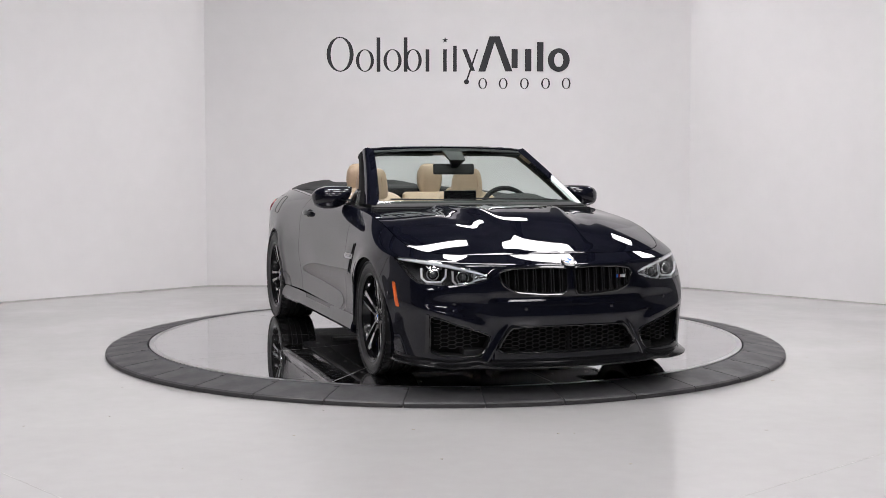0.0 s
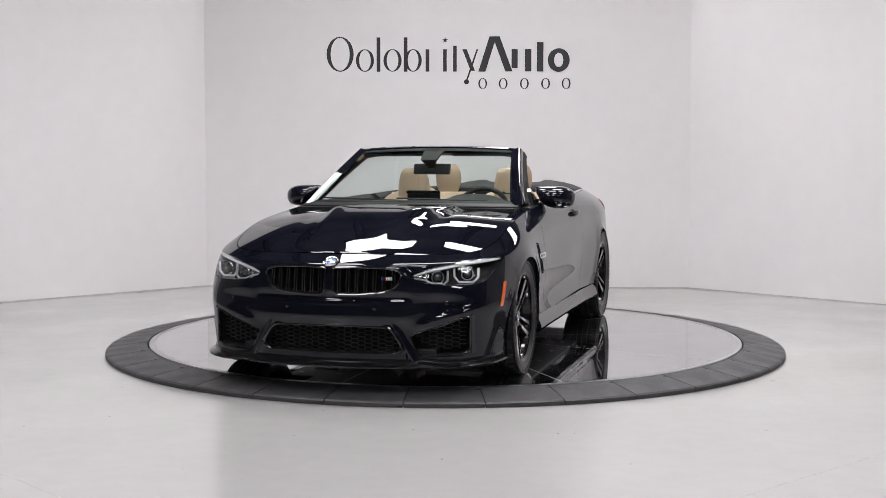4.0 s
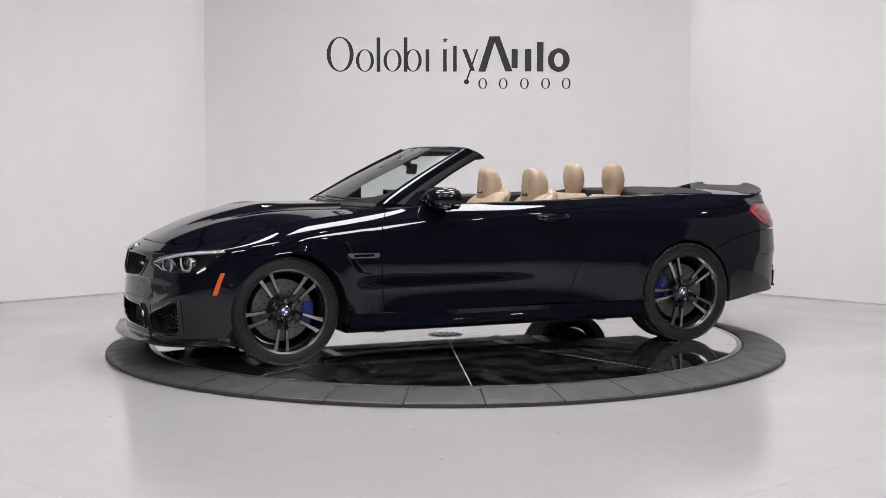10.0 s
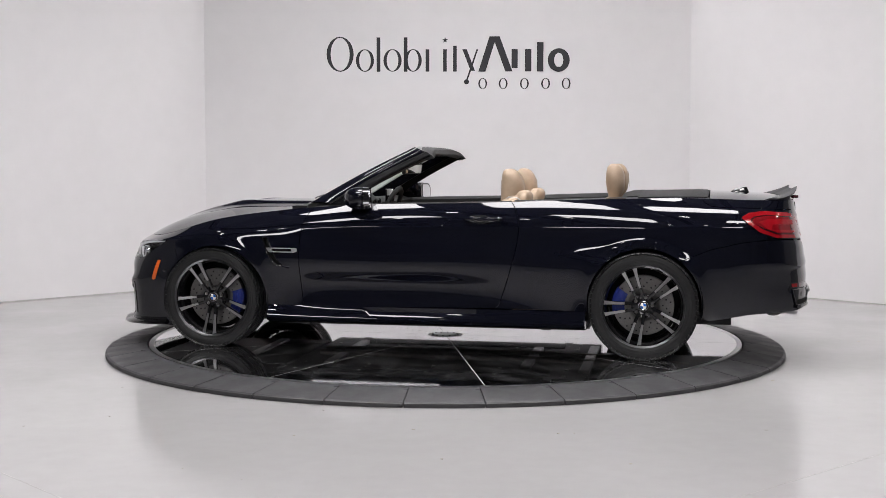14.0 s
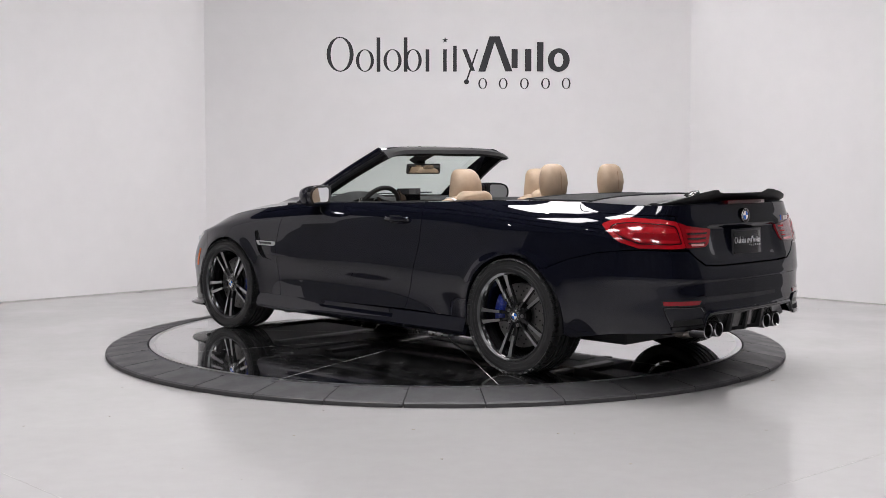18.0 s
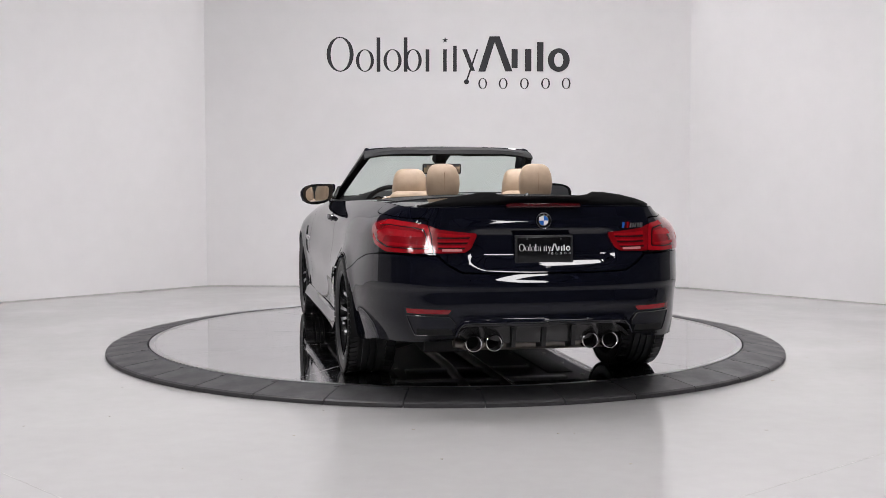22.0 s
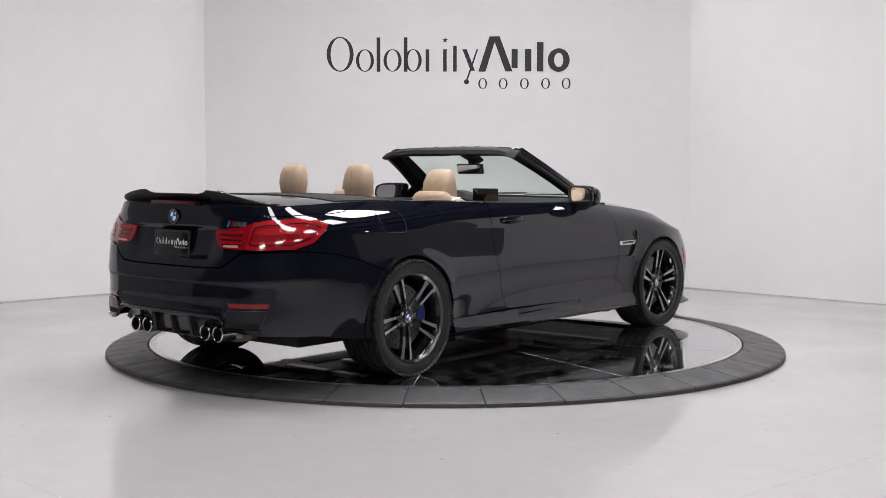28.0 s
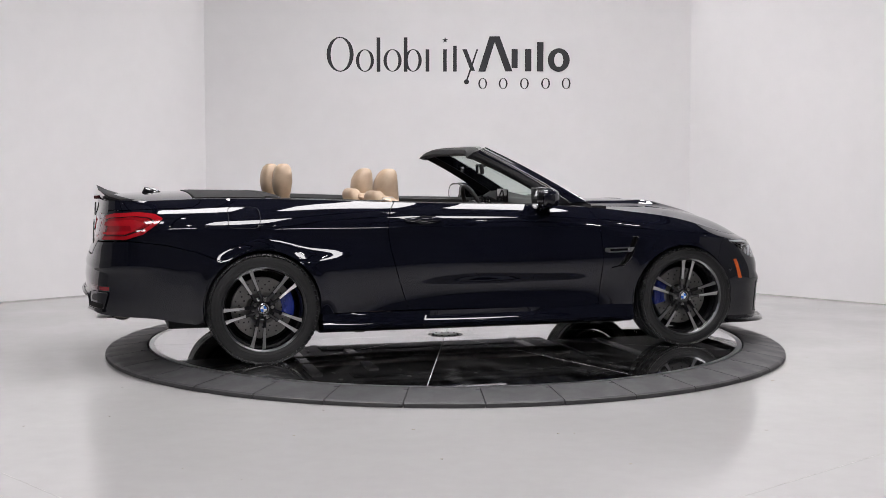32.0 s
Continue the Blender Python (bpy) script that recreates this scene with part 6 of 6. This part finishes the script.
def door_mirrors(car):
    for side in (1, -1):
        bm = bmesh.new()
        secs = []
        #       y     x-front x-back  z-low  z-high
        for y, xf, xb, zl, zh in ((.772, .425, .385, 1.020, 1.058), (.785, .450, .366, 1.000, 1.062), (.81, .478, .356, .956, 1.063), (.85, .494, .352, .928, 1.063), (.90, .497, .348, .916, 1.063), (.945, .488, .346, .916, 1.060), (.985, .462, .346, .926, 1.048), (1.012, .420, .347, .944, 1.030), (1.025, .380, .350, .978, 1.008)):
            sec = []
            for k in range(20):
                a = 2 * math.pi * k / 20
                c, s = math.cos(a), math.sin(a)
                c2, s2 = math.copysign(abs(c) ** .75, c), math.copysign(abs(s) ** .8, s)
                cx = xb + .012 + (xf - xb - .012) * max(c2, 0) if c2 > 0 else xb + .012 + .012 * c2
                sec.append((cx, (y - .015) * side, (zl + zh) / 2 + (zh - zl) / 2 * s2))
            secs.append(sec)
        loft(bm, secs)
        shell = part("door_mirror", bm, PAINT, car)
        toe, tip = (.18, .055) if side > 0 else (.15, .0)
        bm = bmesh.new()
        prof = rounded([(.828, .960), (.875, .936), (.965, .936), (.994, .968), (.990, 1.020), (.950, 1.045), (.822, 1.049)], .025)
        prism(bm, prof, lambda a, b, d: (.3440 + d - (a - .80) * toe + (b - 1.03) * tip, (a - .015) * side, b), .003)
        part("mirror_glass", bm, MIRRORGLASS, shell, smooth=False)
        bm = bmesh.new()
        prof = rounded([(.800, .955), (.86, .923), (.975, .925), (1.016, .966), (1.006, 1.034), (.95, 1.058), (.79, 1.060)], .03)
        prism(bm, prof, lambda a, b, d: (.3470 + d - (a - .80) * toe + (b - 1.03) * tip, (a - .015) * side, b), .055)
        part("mirror_rim", bm, GLOSS, shell, smooth=False)
        # twin arm to the door
        for z, y0 in ((.948, .775), (.972, .770)):
            bm = bmesh.new()
            tube(bm, [(.47, y0 * side, z), (.455, (y0 + .04) * side, z + .001), (.44, (y0 + .075) * side, z + .004)], [.016, .012, .014], 10, flat=.6)
            part("mirror_arm", bm, GLOSS, shell)
        bm = bmesh.new()
        prism(bm, [(.62, .946), (.385, .950), (.395, .975), (.450, 1.046), (.500, 1.030)], lambda a, b, d: (a, side * (.786 - d - (b - .946) * .55), b), .022)
        part("mirror_foot", bm, GLOSS, shell, smooth=False)


# ------------------------------------------------------------------ cabin
def superloft(bm, secs, n=20, p=.6):
    """Loft of soft rectangles: each (centre, half a, half b, axis a, axis b)."""
    rings = []
    for c, ha, hb, ea, eb in secs:
        c, ea, eb = Vector(c), Vector(ea), Vector(eb)
        ring = []
        for k in range(n):
            a = 2 * math.pi * k / n
            ca, sa = math.cos(a), math.sin(a)
            ring.append(c + ea * ha * math.copysign(abs(ca) ** p, ca) + eb * hb * math.copysign(abs(sa) ** p, sa))
        rings.append(ring)
    loft(bm, rings)


def front_seat(car, y):
    X, Y, Z = (1, 0, 0), (0, 1, 0), (0, 0, 1)
    s = 1 if y > 0 else -1
    bm = bmesh.new()
    superloft(bm, [((.20, y, .46), .02, .20, Z, Y), ((.19, y, .47), .07, .25, Z, Y), ((0, y, .45), .09, .26, Z, Y), ((-.22, y, .42), .09, .25, Z, Y), ((-.27, y, .42), .05, .22, Z, Y)])
    seat = part("seat", bm, LEATHER, car, "tan leather front seat")
    # backrest: rises and leans back
    bm = bmesh.new()
    superloft(bm, [((-.22, y, .42), .06, .22, X, Y), ((-.25, y, .52), .075, .25, X, Y), ((-.34, y, .70), .075, .265, X, Y), ((-.44, y, .86), .075, .255, X, Y), ((-.50, y, .935), .072, .235, X, Y), ((-.535, y, .972), .065, .205, X, Y), ((-.55, y, .992), .05, .17, X, Y), ((-.555, y, 1.0), .03, .14, X, Y)], 28, .7)
    part("backrest", bm, LEATHER, seat)
    bm = bmesh.new()
    superloft(bm, [((-.500, y, .945), .055, .120, X, Y), ((-.517, y, .985), .070, .118, X, Y), ((-.525, y, 1.04), .076, .117, X, Y), ((-.525, y, 1.09), .072, .112, X, Y), ((-.515, y, 1.135), .060, .100, X, Y), ((-.508, y, 1.160), .045, .084, X, Y), ((-.504, y, 1.172), .028, .062, X, Y), ((-.502, y, 1.176), .012, .03, X, Y)], 32, .72)
    part("headrest", bm, LEATHER, seat)
    # padded collar behind the headrest
    bm = bmesh.new()
    superloft(bm, [((-.575, y, .93), .060, .165, X, Y), ((-.592, y, .97), .062, .158, X, Y), ((-.600, y, 1.000), .055, .145, X, Y), ((-.602, y, 1.022), .040, .125, X, Y), ((-.600, y, 1.032), .020, .100, X, Y)], 28, .68)
    part("collar", bm, LEATHER, seat)
    # slot in the headrest's face with a small mark
    bm = bmesh.new()
    out = rounded([(-.042, -.012), (.042, -.012), (.034, .014), (-.034, .014)], .01)
    prism(bm, out, lambda a, b, d: (-.4475 + d - b * .2, y + a, 1.000 + b), -.012)
    part("headrest_slot", bm, VOID, seat, smooth=False)
    bm = bmesh.new()
    for k in range(3):
        box(bm, -.4465, -.4445, y - .016 + k * .012, y - .008 + k * .012, .996, 1.004)
    part("slot_mark", bm, SILVER, seat, smooth=False)
    # centre seam of the headrest
    bm = bmesh.new()
    tube(bm, [(-.455, y + .055, .99), (-.4512, y + .060, 1.05), (-.456, y + .055, 1.10), (-.470, y + .045, 1.145)], .0015, 6)
    part("stitching", bm, STITCH, seat)
    # belt guide
    bm = bmesh.new()
    tube(bm, [(-.49, y + s * .150, .965), (-.52, y + s * .165, .990), (-.57, y + s * .165, .985), (-.60, y + s * .15, .962)], .011, 10, flat=.6)
    part("belt_guide", bm, SILVER, seat, "silver belt guide")


def rear_seats(car):
    X, Y = (1, 0, 0), (0, 1, 0)
    bm = bmesh.new()
    superloft(bm, [((-.62, 0, .42), .06, .50, (0, 0, 1), Y), ((-.70, 0, .44), .09, .52, (0, 0, 1), Y), ((-1.0, 0, .42), .09, .52, (0, 0, 1), Y)], 32, .4)
    bench = part("rear_bench", bm, LEATHER, car, "tan leather rear bench")
    for y in (.29, -.29):
        bm = bmesh.new()
        superloft(bm, [((-.98, y, .45), .06, .24, X, Y), ((-1.06, y, .70), .07, .25, X, Y), ((-1.13, y, .90), .065, .245, X, Y), ((-1.155, y, .965), .055, .235, X, Y), ((-1.165, y, .985), .03, .21, X, Y)], 28, .5)
        part("rear_backrest", bm, LEATHER, bench)
        bm = bmesh.new()
        superloft(bm, [((-1.190, y, .965), .036, .075, X, Y), ((-1.195, y, 1.0), .042, .082, X, Y), ((-1.199, y, 1.030), .054, .096, X, Y), ((-1.199, y, 1.09), .064, .103, X, Y), ((-1.196, y, 1.145), .060, .097, X, Y), ((-1.192, y, 1.185), .048, .080, X, Y), ((-1.189, y, 1.203), .031, .058, X, Y), ((-1.188, y, 1.209), .012, .030, X, Y)], 32, .74)
        hr = part("rear_headrest", bm, LEATHER, bench)
        bm = bmesh.new()
        tube(bm, [(-1.199 - .0655 + .006 * (i / 8) ** 2 * 2, y, 1.045 + .0165 * i) for i in range(8)], .0014, 6)
        part("stitching", bm, STITCH, hr)
        for dy in (-.035, .035):
            bm = bmesh.new()
            tube(bm, [(-1.19, y + dy, .97), (-1.187, y + dy, 1.03)], .006, 8)
            part("headrest_post", bm, CHROME, hr)


def cabin(car):
    # floor tub, side walls, bulkheads
    bm = bmesh.new()
    box(bm, -1.35, .85, -.72, .72, .22, .27)
    box(bm, .80, .90, -.72, .72, .27, .93)
    box(bm, -1.36, -1.30, -.70, .70, .27, .985)
    tub = part("cabin_tub", bm, CABIN, car, smooth=False)
    for side in (1, -1):
        bm = bmesh.new()
        secs = []
        for x in np.linspace(.72, -.57, 24):
            ye = float(np.interp(x, EDGE[::-1, 0], EDGE[::-1, 1]))
            ze = float(np.interp(x, EDGE[::-1, 0], EDGE[::-1, 2]))
            secs.append([(x, side * (ye - .001), ze - .004), (x, side * (ye - .012), ze + .006), (x, side * (ye - .05), ze + .005), (x, side * (ye - .09), ze - .012), (x, side * (ye - .10), .72), (x, side * (ye - .08), .32), (x, side * (ye - .03), .32)])
        loft(bm, secs)
        part("door_trim", bm, CABIN, DOORS[0 if side > 0 else 1])
        bm = bmesh.new()
        secs = []
        for x in np.linspace(-.585, -1.38, 14):
            ye = float(np.interp(x, BACK_X, BACK_Y)) - .034
            ze = float(np.interp(x, BACK_X, BACK_Z))
            secs.append([(x, side * ye, ze + .004), (x, side * (ye - .06), ze + .006), (x, side * (ye - .10), ze - .02), (x, side * (ye - .11), .40), (x, side * ye, .40)])
        loft(bm, secs)
        part("side_trim", bm, CABIN, car)
    # rear shelf behind the headrests with the wind-deflector roll
    bm = bmesh.new()
    secs = []
    for y in np.linspace(-.66, .66, 15):
        z = float(deck_z(np.array([-1.4]), np.array([y]))[0])
        secs.append([(-1.245, y, z - .032), (-1.255, y, z - .010), (-1.30, y, z + .002), (-1.37, y, z + .006), (-1.37, y, z - .04), (-1.25, y, z - .06)])
    loft(bm, secs)
    part("rear_shelf", bm, CLOTH, car, "black cloth rear shelf")
    # dashboard
    bm = bmesh.new()
    secs = []
    for y in np.linspace(-.715, .715, 31):
        hump = .045 * math.exp(-((y - .37) / .17) ** 4)
        back = .40 + .02 * math.cos(y * 4)
        secs.append([(.86 - .13 * (y / .72) ** 2, y, .945), (.70, y, .956 + hump * .4), (.54, y, .967 + hump), (.47, y, .962 + hump), (back + .02, y, .938 + hump * .6), (back + .05, y, .86), (back + .02, y, .78), (back + .10, y, .62), (.85, y, .60)])
    loft(bm, secs)
    dash = part("dashboard", bm, CABIN, car, "black dashboard")
    bm = bmesh.new()
    box(bm, .405, .418, -.125, .105, .940, 1.030, .006)
    scr = part("screen", bm, SCREEN, dash)
    # dials
    for y in (.30, .44):
        bm = bmesh.new()
        lathe(bm, [(.0001, -.004), (.046, -.004), (.050, .0), (.053, -.004)], 28, "x", (.412, y, .918))
        dial = part("dial", bm, SCREEN, dash)
        for k in range(11):
            a = radians(210 - k * 24)
            bm = bmesh.new()
            mm = Matrix.Translation((.4065, y, .918)) @ Matrix.Rotation(-a, 4, "X")
            box(bm, -.0012, .0006, .034, .042, -.0012, .0012, 0, mm)
            part("dial_tick", bm, WHITE, dial, smooth=False)
    # console
    bm = bmesh.new()
    secs = []
    for x, z in ((.46, .80), (.36, .68), (.2, .62), (-.1, .60), (-.3, .64), (-.42, .62)):
        secs.append([(x, -.12, .3), (x, -.115, z - .02), (x, -.09, z), (x, .09, z), (x, .115, z - .02), (x, .12, .3)])
    loft(bm, secs)
    part("console", bm, CABIN, car)
    # steering wheel
    c = Vector((.325, .37, .878))
    m = Matrix.Translation(c) @ pose(0, 0, 0, 0, 66, 0)
    bm = bmesh.new()
    pts = [(m @ Vector((.178 * math.cos(a), .182 * math.sin(a), 0))) for a in np.linspace(0, 2 * math.pi, 49)[:-1]]
    tube(bm, pts, .0165, 10, True)
    sw = part("steering_wheel", bm, CABIN, car, "black leather steering wheel")
    bm = bmesh.new()
    for ang in (90, -90, 0):
        a = radians(ang)
        d = Vector((math.cos(a), math.sin(a), 0))
        tube(bm, [tuple(m @ (d * .05 + Vector((0, 0, .012)))), tuple(m @ (d * .11 + Vector((0, 0, .008)))), tuple(m @ (d * .172))], .015, 8, flat=.6)
    part("wheel_spoke", bm, SILVER, sw)
    bm = bmesh.new()
    superloft(bm, [(tuple(m @ Vector((0, 0, -.03))), .05, .06, tuple(m.to_3x3() @ Vector((1, 0, 0))), (0, 1, 0)), (tuple(m @ Vector((0, 0, .0))), .068, .075, tuple(m.to_3x3() @ Vector((1, 0, 0))), (0, 1, 0)), (tuple(m @ Vector((0, 0, .03))), .055, .06, tuple(m.to_3x3() @ Vector((1, 0, 0))), (0, 1, 0))], 20, .6)
    part("wheel_boss", bm, CABIN, sw)
    bm = bmesh.new()
    tube(bm, [tuple(c + Vector((.03, 0, -.01))), (.50, .37, .80)], .035, 10)
    part("steering_column", bm, CABIN, sw)
    for y in (.37, -.37):
        front_seat(car, y)
    rear_seats(car)


def underside(car):
    bm = bmesh.new()
    box(bm, -1.05, 1.0, -.78, .78, .158, .22, .01)
    box(bm, 1.0, 2.06, -.56, .56, .15, .22, .01)
    box(bm, -1.95, -1.05, -.55, .55, .185, .25, .01)
    part("floor_pan", bm, MATT, car, smooth=False)
    pan = bpy.data.objects["floor_pan"]
    for y in (-.11, .11):
        bm = bmesh.new()
        tube(bm, [(.9, y * .6, .150), (.4, y, .146), (-.5, y, .146), (-1.2, y * 1.3, .165), (-1.7, y * 1.6, .215), (-2.10, y * 1.8, .25)], .031, 12)
        part("exhaust_pipe", bm, EXHAUST, pan)
    for x, w in ((.72, .50), (-.62, .42), (-1.02, .55), (1.35, .48)):
        bm = bmesh.new()
        box(bm, x - .035, x + .035, -w, w, .136, .160, .006)
        part("cross_brace", bm, STEEL, pan)
    for x in (-.9, -.45, 0, .45, .9):
        for y in (-.70, -.45, .45, .70):
            bm = bmesh.new()
            lathe(bm, [(.0001, -.004), (.013, -.004), (.016, .001)], 10, "z", (x, y, .156))
            part("pan_bolt", bm, STEEL, pan)
    for y in (-.58, .58):
        bm = bmesh.new()
        box(bm, -.80, .75, y - .085, y + .085, .150, .160, .004)
        part("floor_shield", bm, CABIN, pan)
    bm = bmesh.new()
    box(bm, .92, 1.94, -.56, .56, .22, .66)
    part("engine_bay", bm, VOID, car, smooth=False)
    bm = bmesh.new()
    box(bm, -2.25, -1.40, -.58, .58, .34, .94)
    part("boot_tub", bm, VOID, car, smooth=False)
    for cx, cz, r in (ARCH_F, ARCH_R):
        for side in (1, -1):
            bm = bmesh.new()
            y1 = .905 if cx > 0 else .925
            n = 28
            a0, a1 = -14, 194
            rows = []
            for i in range(n + 1):
                a = radians(a0 + (a1 - a0) * i / n)
                rr = r + .012
                rows.append([(cx + rr * math.cos(a), side * y1, cz + rr * math.sin(a)), (cx + rr * math.cos(a), side * .56, cz + rr * math.sin(a)), (cx, side * .56, cz)])
            g = [[bm.verts.new(p) for p in row] for row in rows]
            for i in range(n):
                for k in range(2):
                    try:
                        bm.faces.new((g[i][k], g[i + 1][k], g[i + 1][k + 1], g[i][k + 1]))
                    except ValueError:
                        pass
            part("wheel_liner", bm, VOID, car)


def car_details(car):
    front_end(car)
    tail_end(car)
    flanks(car)
    windscreen(car)
    door_mirrors(car)
    cabin(car)
    underside(car)


# ------------------------------------------------------------------ build
def build():
    room()
    ceiling_lamps()
    ramp_ring()
    wall_sign()
    floor_flakes()
    disc = turntable_disc()
    car = new("convertible_car")
    tagged(car, "blue-black two-door convertible car, roof down, tan seats, on turntable", "car")
    body_panels(car)
    bonnet(car)
    deck(car)
    car_details(car)
    wheel(car, "wheel_front", .329, .235, FRONT_AXLE, 1, .866, 60, 180 + 8, .327)
    wheel(car, "wheel_front", .329, .235, FRONT_AXLE, -1, .866, 24, 8, .327)
    wheel(car, "wheel_rear", .337, .262, REAR_AXLE, 1, .893, 68, 10, .333)
    wheel(car, "wheel_rear", .337, .262, REAR_AXLE, -1, .893, 63, 170, .333)
    return car, disc


THING_CAR, THING_DISC = build()


SWAY = (.2, -.18, -.22, -.03, -.1, .41, .28, -.31, -.06)      # small unevenness of the drive, in degrees


def motions():
    """The turntable turns at an even pace and carries the car round."""
    off = Matrix.Translation((-0.0013, -0.0245, 0))
    rows, plates = [], []
    for t in range(0, 33, 4):
        turn = -71.787 - 8.50365 * t + float(np.interp(t, range(0, 33, 4), SWAY))
        rows.append((t, pose(0, 0, TABLE, 0, 0, turn) @ off))
        plates.append((t, pose(0, 0, TABLE, 0, 0, turn)))
    walk(THING_CAR, rows)
    walk(THING_DISC, plates)



motions()
